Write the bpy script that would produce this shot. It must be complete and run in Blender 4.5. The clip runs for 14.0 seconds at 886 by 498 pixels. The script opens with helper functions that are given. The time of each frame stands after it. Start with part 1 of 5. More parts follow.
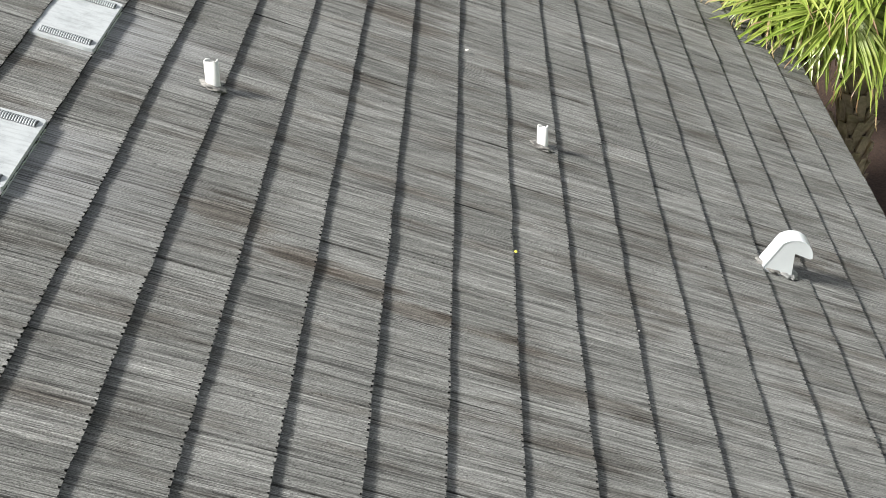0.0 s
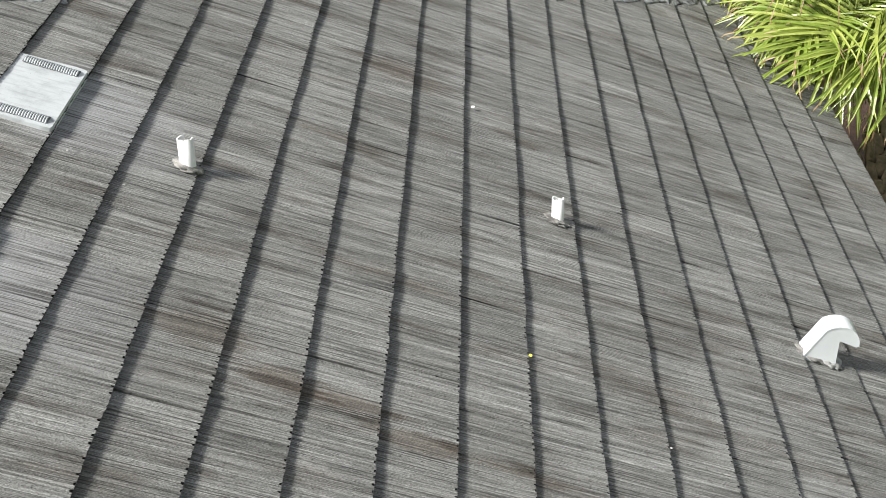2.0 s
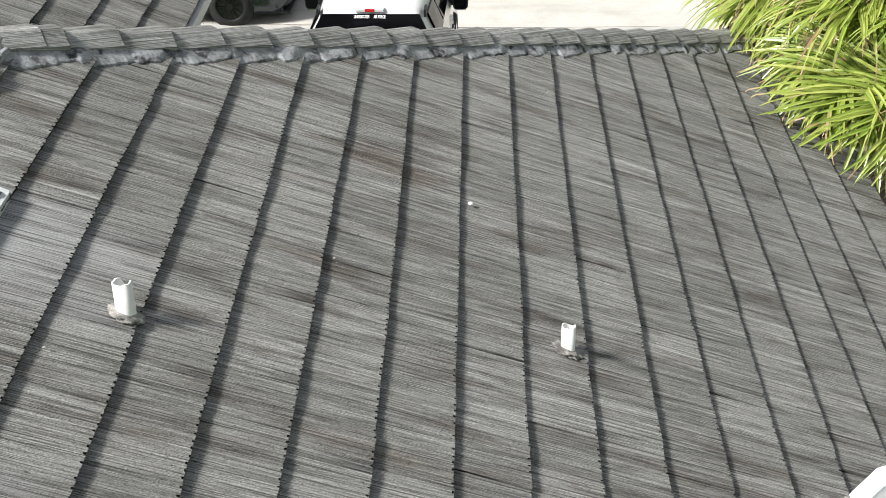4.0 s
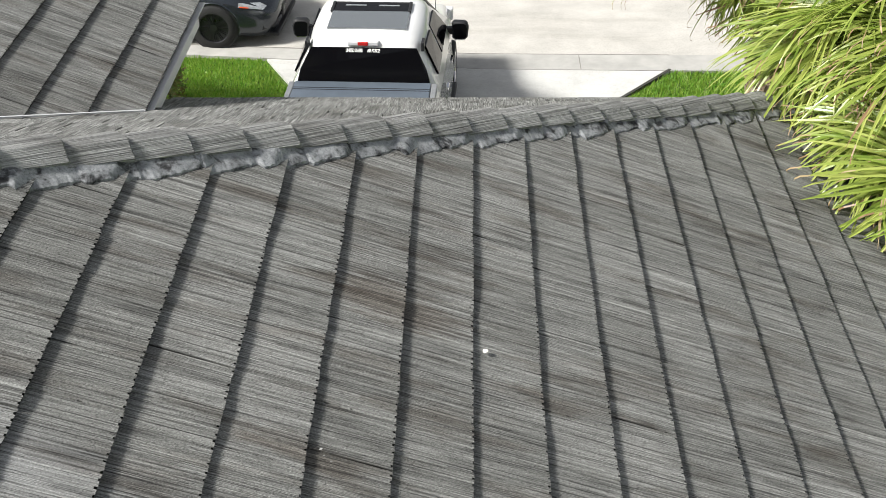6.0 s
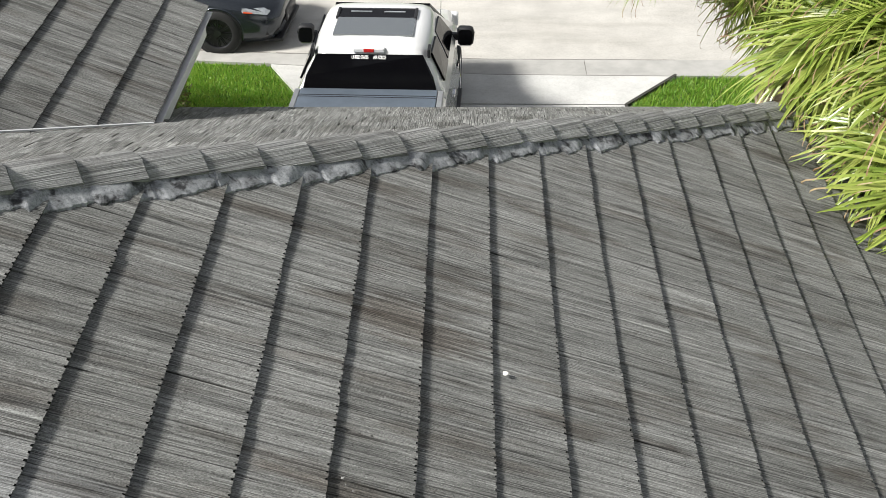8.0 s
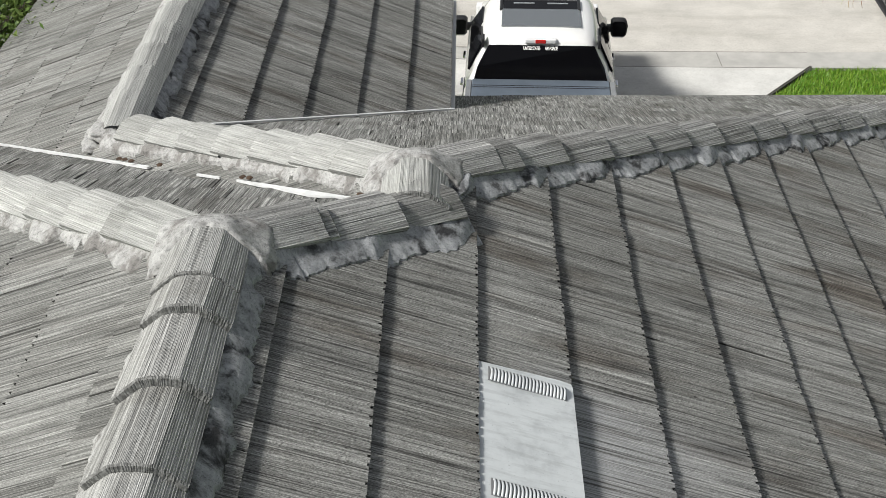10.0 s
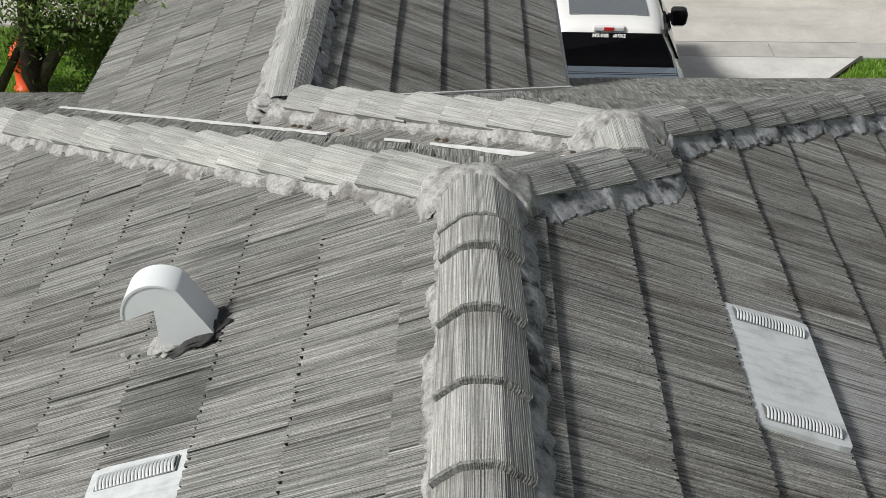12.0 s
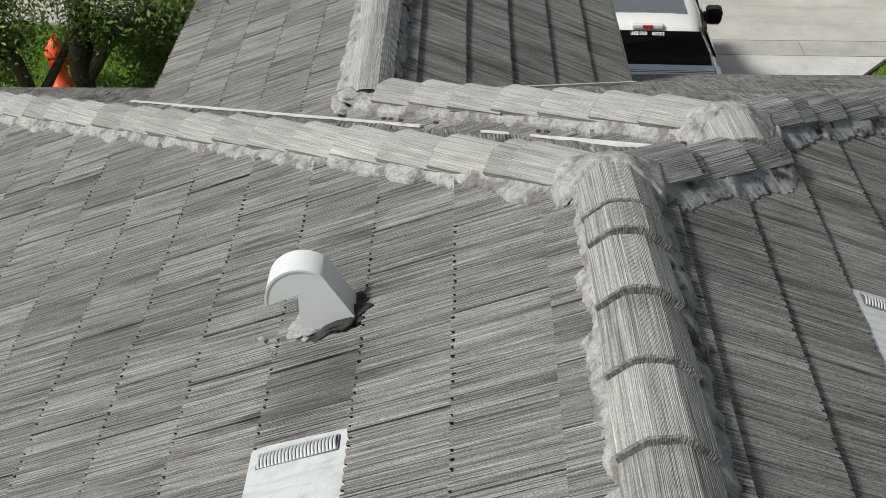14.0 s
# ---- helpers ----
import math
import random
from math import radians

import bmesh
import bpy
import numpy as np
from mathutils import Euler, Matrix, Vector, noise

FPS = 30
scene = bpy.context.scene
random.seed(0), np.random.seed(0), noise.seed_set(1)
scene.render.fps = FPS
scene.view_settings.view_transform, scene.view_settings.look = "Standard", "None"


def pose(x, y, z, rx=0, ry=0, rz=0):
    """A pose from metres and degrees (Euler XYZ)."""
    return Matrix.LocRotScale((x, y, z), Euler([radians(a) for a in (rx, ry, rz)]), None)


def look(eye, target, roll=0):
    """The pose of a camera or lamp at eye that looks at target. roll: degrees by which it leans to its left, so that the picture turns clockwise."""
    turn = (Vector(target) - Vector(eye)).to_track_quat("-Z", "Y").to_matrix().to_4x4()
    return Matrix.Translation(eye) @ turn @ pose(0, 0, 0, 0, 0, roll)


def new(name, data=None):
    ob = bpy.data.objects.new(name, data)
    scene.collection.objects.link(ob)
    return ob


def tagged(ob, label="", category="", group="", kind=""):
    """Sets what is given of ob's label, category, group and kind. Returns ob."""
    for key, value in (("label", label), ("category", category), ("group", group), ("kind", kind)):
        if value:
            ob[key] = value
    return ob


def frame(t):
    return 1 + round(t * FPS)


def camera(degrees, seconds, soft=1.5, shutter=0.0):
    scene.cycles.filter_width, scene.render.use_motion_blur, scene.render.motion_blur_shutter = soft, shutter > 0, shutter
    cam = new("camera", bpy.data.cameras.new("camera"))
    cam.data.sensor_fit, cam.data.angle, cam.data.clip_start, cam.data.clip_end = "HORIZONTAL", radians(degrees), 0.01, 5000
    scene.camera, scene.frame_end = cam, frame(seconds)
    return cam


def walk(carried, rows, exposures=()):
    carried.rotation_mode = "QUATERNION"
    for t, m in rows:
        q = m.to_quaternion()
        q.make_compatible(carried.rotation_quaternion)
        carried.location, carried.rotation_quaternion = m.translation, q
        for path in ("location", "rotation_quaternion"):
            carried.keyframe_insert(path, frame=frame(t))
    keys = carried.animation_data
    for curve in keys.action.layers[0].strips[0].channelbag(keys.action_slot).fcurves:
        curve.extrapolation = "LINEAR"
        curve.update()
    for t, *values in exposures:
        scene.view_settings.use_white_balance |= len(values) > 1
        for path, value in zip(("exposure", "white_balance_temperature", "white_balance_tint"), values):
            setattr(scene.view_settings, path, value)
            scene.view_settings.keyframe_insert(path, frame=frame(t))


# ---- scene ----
cam = camera(39.5, 14.0, 0.8)
ROWS = [
    (0, 0.000, 0.000, 8.150, 57.796, 1.296, 1.226),
    (0.5, 0.002, 0.201, 8.144, 57.765, 1.335, 1.209),
    (1, -0.010, 0.428, 8.151, 57.753, 1.384, 1.219),
    (1.5, -0.031, 0.678, 8.151, 57.768, 1.428, 1.216),
    (2, -0.033, 0.947, 8.153, 57.762, 1.470, 1.235),
    (2.5, -0.028, 1.228, 8.161, 57.761, 1.565, 1.240),
    (3, -0.012, 1.537, 8.179, 57.608, 1.628, 1.295),
    (3.2, -0.008, 1.660, 8.183, 57.600, 1.669, 1.285),
    (3.7, -0.009, 2.001, 8.203, 57.409, 1.536, 1.304),
    (4.25, -0.036, 2.422, 8.227, 57.108, 1.101, 1.298),
    (4.8, -0.077, 2.846, 8.245, 56.844, 0.657, 1.271),
    (5.3, -0.112, 3.192, 8.250, 56.752, 0.504, 1.233),
    (5.5, -0.122, 3.342, 8.247, 56.730, 0.625, 1.178),
    (6, -0.155, 3.635, 8.246, 56.770, 0.569, 1.174),
    (6.5, -0.194, 3.847, 8.264, 56.792, 0.540, 1.135),
    (7, -0.182, 3.897, 8.261, 56.830, 0.621, 1.112),
    (7.5, -0.152, 3.843, 8.259, 56.813, 0.605, 1.161),
    (8, -0.252, 3.762, 8.278, 56.776, 0.602, 1.099),
    (8.5, -0.687, 3.714, 8.274, 56.717, 0.578, 0.993),
    (9, -1.408, 3.660, 8.280, 56.699, 0.573, 0.878),
    (9.2, -1.720, 3.644, 8.285, 56.688, 0.605, 0.865),
    (9.7, -2.289, 3.595, 8.291, 56.661, 0.587, 0.852),
    (10.25, -2.570, 3.524, 8.291, 56.635, 0.430, 0.870),
    (10.8, -2.714, 3.436, 8.288, 56.609, 0.279, 0.901),
    (11.3, -2.922, 3.344, 8.290, 56.583, 0.275, 0.921),
    (11.5, -3.044, 3.305, 8.292, 56.572, 0.314, 0.925),
    (12, -3.374, 3.203, 8.303, 56.530, 0.308, 0.912),
    (12.5, -3.715, 3.120, 8.310, 56.498, 0.242, 0.883),
    (13, -3.929, 3.111, 8.310, 56.521, 0.233, 0.944),
    (13.5, -3.937, 3.111, 8.313, 56.543, 0.195, 1.011),
    (14, -3.863, 3.094, 8.311, 56.540, 0.223, 1.025),
]
walk(cam, [(t, pose(x, y, z, rx, ry, rz)) for t, x, y, z, rx, ry, rz in ROWS],
     [(0.0, 0.75), (3.2, 0.76), (5.3, 0.60), (7.5, 0.52), (9.0, 0.34), (11.3, 0.02), (12.5, -0.16), (14.0, -0.22)])

# ---- light ----
SUN_DIR = Vector((-0.98, -0.36, 1.0)).normalized()
world = bpy.data.worlds.new("world")
scene.world = world
world.use_nodes = True
wn, wl = world.node_tree.nodes, world.node_tree.links
sky = wn.new("ShaderNodeTexSky")
sky.sky_type = "NISHITA"
sky.sun_disc = False
sky.sun_elevation = math.asin(SUN_DIR.z)
sky.sun_rotation = math.atan2(SUN_DIR.x, SUN_DIR.y)
sky.air_density, sky.dust_density, sky.ozone_density = 1.0, 2.0, 1.0
haze = wn.new("ShaderNodeHueSaturation")
haze.inputs["Saturation"].default_value = 0.28
wl.new(sky.outputs[0], haze.inputs["Color"])
wl.new(haze.outputs[0], wn["Background"].inputs[0])
wn["Background"].inputs[1].default_value = 0.080
sun_data = bpy.data.lights.new("sun", "SUN")
sun_data.energy, sun_data.angle, sun_data.color = 4.3, radians(11.0), (1.0, 0.98, 0.935)
sun = new("sun", sun_data)
sun.matrix_world = look(SUN_DIR * 40, (0, 0, 0))

# ---- materials ----
def mat_base(name, rough=0.8, metal=0.0, spec=0.3):
    m = bpy.data.materials.new(name)
    m.use_nodes = True
    n, l = m.node_tree.nodes, m.node_tree.links
    b = n["Principled BSDF"]
    b.inputs["Roughness"].default_value = rough
    b.inputs["Metallic"].default_value = metal
    b.inputs["Specular IOR Level"].default_value = spec
    return m, n, l, b


def ramp(n, l, src, stops):
    r = n.new("ShaderNodeValToRGB")
    e = r.color_ramp.elements
    while len(e) < len(stops):
        e.new(0.5)
    for el, (p, c) in zip(e, stops):
        el.position, el.color = p, (*c, 1) if len(c) == 3 else c
    l.new(src, r.inputs[0])
    return r.outputs[0]


def grey(a):
    return (a, a, a)


def noise_tex(n, l, vec, scale, detail=4.0, rough=0.55):
    t = n.new("ShaderNodeTexNoise")
    t.inputs["Scale"].default_value, t.inputs["Detail"].default_value, t.inputs["Roughness"].default_value = scale, detail, rough
    if vec is not None:
        l.new(vec, t.inputs["Vector"])
    return t.outputs[0]


def mapped(n, l, vec, scale=(1, 1, 1), add=None):
    mp = n.new("ShaderNodeMapping")
    mp.inputs["Scale"].default_value = scale
    l.new(vec, mp.inputs["Vector"])
    if add is not None:
        l.new(add, mp.inputs["Location"])
    return mp.outputs[0]


def mix(n, l, kind, fac, a, b):
    x = n.new("ShaderNodeMix")
    x.data_type, x.blend_type = "RGBA", kind
    for sock, v in ((x.inputs[0], fac), (x.inputs[6], a), (x.inputs[7], b)):
        if isinstance(v, (int, float)):
            sock.default_value = v
        elif isinstance(v, tuple):
            sock.default_value = (*v, 1)
        else:
            l.new(v, sock)
    return x.outputs[2]


def math_node(n, l, op, a, b=0.0):
    x = n.new("ShaderNodeMath")
    x.operation = op
    for sock, v in zip(x.inputs, (a, b)):
        if isinstance(v, (int, float)):
            sock.default_value = v
        else:
            l.new(v, sock)
    return x.outputs[0]


def bump(n, l, b, height, strength, dist):
    x = n.new("ShaderNodeBump")
    x.inputs["Strength"].default_value, x.inputs["Distance"].default_value = strength, dist
    l.new(height, x.inputs["Height"])
    l.new(x.outputs[0], b.inputs["Normal"])


def random_offset(n, l, factor):
    """A shift of the texture for every piece, so that no two pieces look the same."""
    oi, ge, cx = n.new("ShaderNodeObjectInfo"), n.new("ShaderNodeNewGeometry"), n.new("ShaderNodeCombineXYZ")
    s = math_node(n, l, "ADD", oi.outputs["Random"], ge.outputs["Random Per Island"])
    s = math_node(n, l, "MULTIPLY", s, factor)
    for i in range(3):
        l.new(s, cx.inputs[i])
    return cx.outputs[0], math_node(n, l, "FRACT", math_node(n, l, "MULTIPLY", s, 3.717))


def tile_material(name, dark, mid, light, stain, groove=1.0, along_x=True, washes=(), pitch=0.0074, depth=0.1, soft=0.75, grain=0.75, flecks=0.9, smudges=()):
    """Broom-swept concrete tile: grooves and streaks along the piece's own X, stains over the whole slope."""
    m, n, l, b = mat_base(name, 0.85, 0.0, 0.25)
    tc, ge = n.new("ShaderNodeTexCoord"), n.new("ShaderNodeNewGeometry")
    off, rnd = random_offset(n, l, 41.0)
    ob = tc.outputs["Object"]
    fine = noise_tex(n, l, mapped(n, l, ob, (1.5, 150, 6), off), 1.0, 2, 0.7)
    hair = noise_tex(n, l, mapped(n, l, ob, (2.2, 400, 20), off), 1.0, 2, 0.75)
    broad = noise_tex(n, l, mapped(n, l, ob, (2.4, 20, 3), off), 1.0, 3, 0.6)
    spots = noise_tex(n, l, mapped(n, l, ob, (150, 230, 150), off), 1.0, 3, 0.75)
    fleck = noise_tex(n, l, mapped(n, l, ob, (48, 250, 60), off), 1.0, 2, 0.6)
    col = ramp(n, l, fine, ((0.34, dark), (0.46, mid), (0.56, tuple((x * 2 + y) / 3 for x, y in zip(mid, light))), (0.66, light)))
    axes = n.new("ShaderNodeSeparateXYZ")
    l.new(ob, axes.inputs[0])
    wave = math_node(n, l, "SINE", math_node(n, l, "MULTIPLY", axes.outputs[1], 2 * math.pi / pitch))
    wave = math_node(n, l, "ADD", math_node(n, l, "MULTIPLY", wave, 0.5), 0.5)
    comb = mix(n, l, "MIX", ramp(n, l, noise_tex(n, l, mapped(n, l, ob, (3, 60, 6), off), 1.0, 2, 0.6), ((0.38, grey(0.0)), (0.58, grey(1.0)))), grey(1.0), ramp(n, l, wave, ((0.06, grey(0.22)), (0.34, grey(1.0)), (0.9, grey(1.15)))))
    col = mix(n, l, "MULTIPLY", depth, col, comb)
    col = mix(n, l, "MULTIPLY", soft, col, ramp(n, l, broad, ((0.32, grey(0.45)), (0.43, grey(0.93)), (0.50, grey(1.0)), (0.66, grey(1.16)))))
    col = mix(n, l, "MULTIPLY", 0.68, col, ramp(n, l, hair, ((0.38, grey(0.42)), (0.48, grey(1.0)), (0.60, grey(1.1)), (0.67, grey(1.6)))))
    col = mix(n, l, "MULTIPLY", grain, col, ramp(n, l, spots, ((0.36, (0.30, 0.295, 0.29)), (0.46, (0.95, 0.945, 0.94)), (0.56, (1.12, 1.115, 1.12)), (0.66, grey(1.9)))))
    col = mix(n, l, "MULTIPLY", flecks, col, ramp(n, l, fleck, ((0.30, grey(0.18)), (0.41, grey(1.0)), (0.60, grey(1.0)), (0.72, grey(1.35)))))
    col = mix(n, l, "MULTIPLY", 1.0, col, ramp(n, l, rnd, ((0.0, (0.82, 0.815, 0.80)), (0.5, (1.0, 0.995, 0.985)), (1.0, (1.12, 1.11, 1.1)))))
    pos = ge.outputs["Position"]
    streak = mapped(n, l, pos, (1.1, 5.5, 1.1)) if along_x else mapped(n, l, pos, (5.5, 1.1, 1.1))
    big = noise_tex(n, l, streak, 1.0, 6, 0.65)
    col = mix(n, l, "MULTIPLY", ramp(n, l, big, ((0.50, grey(0)), (0.66, grey(0.9)))), col, stain)
    for cy in washes:
        # pale wash run-off below a metal vent
        sep = n.new("ShaderNodeSeparateXYZ")
        l.new(pos, sep.inputs[0])
        dy = math_node(n, l, "ABSOLUTE", math_node(n, l, "SUBTRACT", sep.outputs[1], cy))
        fy = ramp(n, l, dy, ((0.28, grey(1)), (0.46, grey(0))))
        fx = ramp(n, l, math_node(n, l, "MULTIPLY", math_node(n, l, "ADD", sep.outputs[0], 2.6), 0.5), ((0.14, grey(0)), (0.22, grey(0.9)), (0.38, grey(0.45)), (0.68, grey(0))))
        fac = mix(n, l, "MULTIPLY", 1.0, fx, fy)
        fac = mix(n, l, "MULTIPLY", 1.0, fac, ramp(n, l, fine, ((0.38, grey(0.1)), (0.58, grey(0.8)))))
        col = mix(n, l, "MIX", fac, col, (0.43, 0.44, 0.455))
    for cx, cy, rx, ry, tint in smudges:
        # a dirty patch with a ragged rim
        gap = n.new("ShaderNodeVectorMath")
        gap.operation = "SUBTRACT"
        l.new(pos, gap.inputs[0])
        gap.inputs[1].default_value = (cx, cy, 0)
        size = n.new("ShaderNodeVectorMath")
        size.operation = "LENGTH"
        l.new(mapped(n, l, gap.outputs[0], (1 / rx, 1 / ry, 0)), size.inputs[0])
        rim = math_node(n, l, "ADD", size.outputs["Value"], math_node(n, l, "MULTIPLY", math_node(n, l, "SUBTRACT", broad, 0.5), 2.2))
        rim = math_node(n, l, "ADD", rim, math_node(n, l, "MULTIPLY", math_node(n, l, "SUBTRACT", fine, 0.5), 0.8))
        col = mix(n, l, "MULTIPLY", ramp(n, l, math_node(n, l, "MULTIPLY", rim, 0.5), ((0.30, grey(0.9)), (0.55, grey(0.0)))), col, tint)
    l.new(col, b.inputs["Base Color"])
    h = mix(n, l, "ADD", 0.35, mix(n, l, "MIX", 0.12, fine, wave), spots)
    bump(n, l, b, h, 0.6 * groove, 0.006)
    return m


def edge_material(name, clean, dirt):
    """The lower edge of a tile: black algae in ragged patches; on roof tiles the colours also hold contact shade."""
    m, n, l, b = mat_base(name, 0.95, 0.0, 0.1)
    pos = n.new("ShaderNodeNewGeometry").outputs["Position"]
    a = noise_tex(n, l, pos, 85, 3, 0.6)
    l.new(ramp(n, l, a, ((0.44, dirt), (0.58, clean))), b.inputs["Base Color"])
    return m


def plain_material(name, color, rough=0.6, metal=0.0, spec=0.4, var=0.12, scale=6.0, bump_h=0.0, bump_scale=60.0):
    m, n, l, b = mat_base(name, rough, metal, spec)
    tc = n.new("ShaderNodeNewGeometry").outputs["Position"]
    a = noise_tex(n, l, tc, scale, 5, 0.6)
    lo, hi = tuple(c * (1 - var) for c in color), tuple(min(1, c * (1 + var)) for c in color)
    l.new(ramp(n, l, a, ((0.3, lo), (0.7, hi))), b.inputs["Base Color"])
    if bump_h:
        bump(n, l, b, noise_tex(n, l, tc, bump_scale, 4, 0.6), 0.8, bump_h)
    return m


def mortar_material(name, light, dark, amount):
    """Trowelled mortar: pale lime skin, worn grey patches with a fairly sharp rim, dark algae in the pits."""
    m, n, l, b = mat_base(name, 0.9, 0.0, 0.15)
    pos = n.new("ShaderNodeNewGeometry").outputs["Position"]
    warp = n.new("ShaderNodeTexNoise")
    for key, v in (("Scale", 9.0), ("Detail", 6.0), ("Roughness", 0.62), ("Distortion", 0.35)):
        warp.inputs[key].default_value = v
    l.new(pos, warp.inputs["Vector"])
    a = warp.outputs[0]
    c = noise_tex(n, l, pos, 48, 5, 0.75)
    pits = noise_tex(n, l, pos, 190, 2, 0.6)
    half = tuple(x * 0.6 + y * 0.4 for x, y in zip(light, dark))
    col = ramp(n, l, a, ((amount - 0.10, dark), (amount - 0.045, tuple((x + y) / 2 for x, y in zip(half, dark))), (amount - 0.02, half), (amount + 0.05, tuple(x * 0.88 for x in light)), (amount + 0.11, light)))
    col = mix(n, l, "MULTIPLY", 0.9, col, ramp(n, l, c, ((0.34, grey(0.5)), (0.43, grey(0.88)), (0.50, grey(1.0)), (0.60, grey(1.18)))))
    col = mix(n, l, "MULTIPLY", 0.6, col, ramp(n, l, pits, ((0.34, grey(0.3)), (0.42, grey(1.0)))))
    l.new(col, b.inputs["Base Color"])
    bump(n, l, b, mix(n, l, "MIX", 0.7, a, c), 0.8, 0.007)
    return m


def dusty_metal(name, clean, dull):
    """Zinc sheet gone chalky, with dull cloudy patches, run marks and specks of dirt."""
    m, n, l, b = mat_base(name, 0.5, 0.1, 0.45)
    pos = n.new("ShaderNodeNewGeometry").outputs["Position"]
    cloud = noise_tex(n, l, pos, 9, 5, 0.65)
    run = noise_tex(n, l, mapped(n, l, pos, (5, 40, 5)), 1.0, 3, 0.6)
    speck = noise_tex(n, l, pos, 120, 3, 0.7)
    col = ramp(n, l, cloud, ((0.34, dull), (0.5, tuple((x * 3 + y) / 4 for x, y in zip(clean, dull))), (0.64, clean)))
    col = mix(n, l, "MULTIPLY", 0.5, col, ramp(n, l, run, ((0.36, grey(0.72)), (0.5, grey(1.0)))))
    col = mix(n, l, "MULTIPLY", 0.7, col, ramp(n, l, speck, ((0.28, grey(0.4)), (0.36, grey(1.0)))))
    l.new(col, b.inputs["Base Color"])
    l.new(ramp(n, l, cloud, ((0.3, grey(0.62)), (0.7, grey(0.42)))), b.inputs["Roughness"])
    bump(n, l, b, cloud, 0.25, 0.004)
    return m


def concrete_material(name, color, speck):
    """Brushed outdoor concrete with aggregate specks, blotches and tyre-worn stains."""
    m, n, l, b = mat_base(name, 0.9, 0.0, 0.2)
    pos = n.new("ShaderNodeNewGeometry").outputs["Position"]
    blotch, grain = noise_tex(n, l, pos, 1.3, 6, 0.65), noise_tex(n, l, pos, 32, 5, 0.8)
    stain = noise_tex(n, l, mapped(n, l, pos, (0.35, 2.2, 1)), 1.0, 5, 0.6)
    col = ramp(n, l, blotch, ((0.32, tuple(c * 0.84 for c in color)), (0.66, tuple(min(1, c * 1.1) for c in color))))
    col = mix(n, l, "MULTIPLY", speck, col, ramp(n, l, grain, ((0.34, (0.55, 0.53, 0.5)), (0.5, grey(1.0)), (0.68, grey(1.15)))))
    col = mix(n, l, "MULTIPLY", 0.5, col, ramp(n, l, stain, ((0.36, (0.8, 0.79, 0.77)), (0.5, grey(1.0)))))
    l.new(col, b.inputs["Base Color"])
    bump(n, l, b, grain, 0.5, 0.004)
    return m


M_TILE = tile_material("grey_roof_tile", (0.070, 0.070, 0.067), (0.20, 0.203, 0.194), (0.36, 0.365, 0.35), (0.50, 0.455, 0.42), washes=(5.02, 6.555), smudges=((-1.22, 5.15, 0.26, 0.15, (0.66, 0.60, 0.555)), (-0.86, 5.0, 0.24, 0.08, (0.66, 0.60, 0.555)), (-0.60, 5.0, 0.24, 0.07, (0.66, 0.60, 0.555)), (-0.30, 4.88, 0.26, 0.06, (0.66, 0.60, 0.555)), (0.10, 4.90, 0.30, 0.05, (0.66, 0.60, 0.555)), (-0.52, 8.4, 0.36, 0.18, (0.66, 0.60, 0.555))))
M_TILE_SUN = tile_material("bleached_roof_tile", (0.070, 0.070, 0.067), (0.20, 0.203, 0.194), (0.36, 0.365, 0.35), (0.72, 0.70, 0.685), grain=0.5, flecks=0.5, smudges=((-4.37, 6.36, 0.22, 0.34, (0.62, 0.62, 0.63)), (-4.34, 7.2, 0.17, 0.26, (0.72, 0.72, 0.73))))
M_TILE_FRONT = tile_material("grey_roof_tile_front", (0.045, 0.045, 0.044), (0.18, 0.183, 0.176), (0.44, 0.445, 0.43), (0.6, 0.58, 0.56), 0.9, along_x=False, soft=0.8)
M_LIP = edge_material("cap_edge", (0.24, 0.242, 0.235), (0.14, 0.14, 0.135))
# algae black, taken darker still to paint in the shade line under each course
M_EDGE_SHADE = edge_material("tile_edge_algae_shade", (0.055, 0.055, 0.052), (0.012, 0.012, 0.011))
M_CAP = tile_material("pale_cap_tile", (0.285, 0.290, 0.280), (0.336, 0.343, 0.332), (0.392, 0.40, 0.388), (0.88, 0.88, 0.87), 0.5, pitch=0.0088, depth=0.0, soft=0.15, grain=0.22, flecks=0.15)
M_CAP_DARK = tile_material("streaked_cap_tile", (0.16, 0.16, 0.156), (0.30, 0.303, 0.295), (0.50, 0.505, 0.49), (0.72, 0.71, 0.70), 0.9, pitch=0.0088, depth=0.1, soft=0.3, grain=0.4, flecks=0.5)
M_CAP_RIDGE = tile_material("grey_ridge_cap_tile", (0.19, 0.19, 0.186), (0.325, 0.328, 0.318), (0.44, 0.445, 0.435), (0.78, 0.77, 0.75), 0.9, pitch=0.0088, depth=0.0, soft=0.25, grain=0.35, flecks=0.3)
M_MORTAR = mortar_material("pale_mortar", (0.40, 0.40, 0.39), (0.20, 0.193, 0.184), 0.49)
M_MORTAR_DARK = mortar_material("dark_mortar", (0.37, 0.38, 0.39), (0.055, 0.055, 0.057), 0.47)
M_SEAL = mortar_material("grey_sealant", (0.33, 0.32, 0.30), (0.12, 0.115, 0.11), 0.48)
M_DECK = plain_material("roof_underlay", (0.05, 0.048, 0.045), 0.95)
M_WHITE = plain_material("white_paint", (0.78, 0.78, 0.76), 0.5, var=0.06)
M_PVC = plain_material("white_pvc", (0.80, 0.80, 0.78), 0.4, var=0.08, scale=20)
M_HOOD = plain_material("white_enamel", (0.74, 0.77, 0.78), 0.35, spec=0.5, var=0.04)
M_GALV = dusty_metal("galvanised_steel", (0.64, 0.67, 0.675), (0.49, 0.515, 0.525))
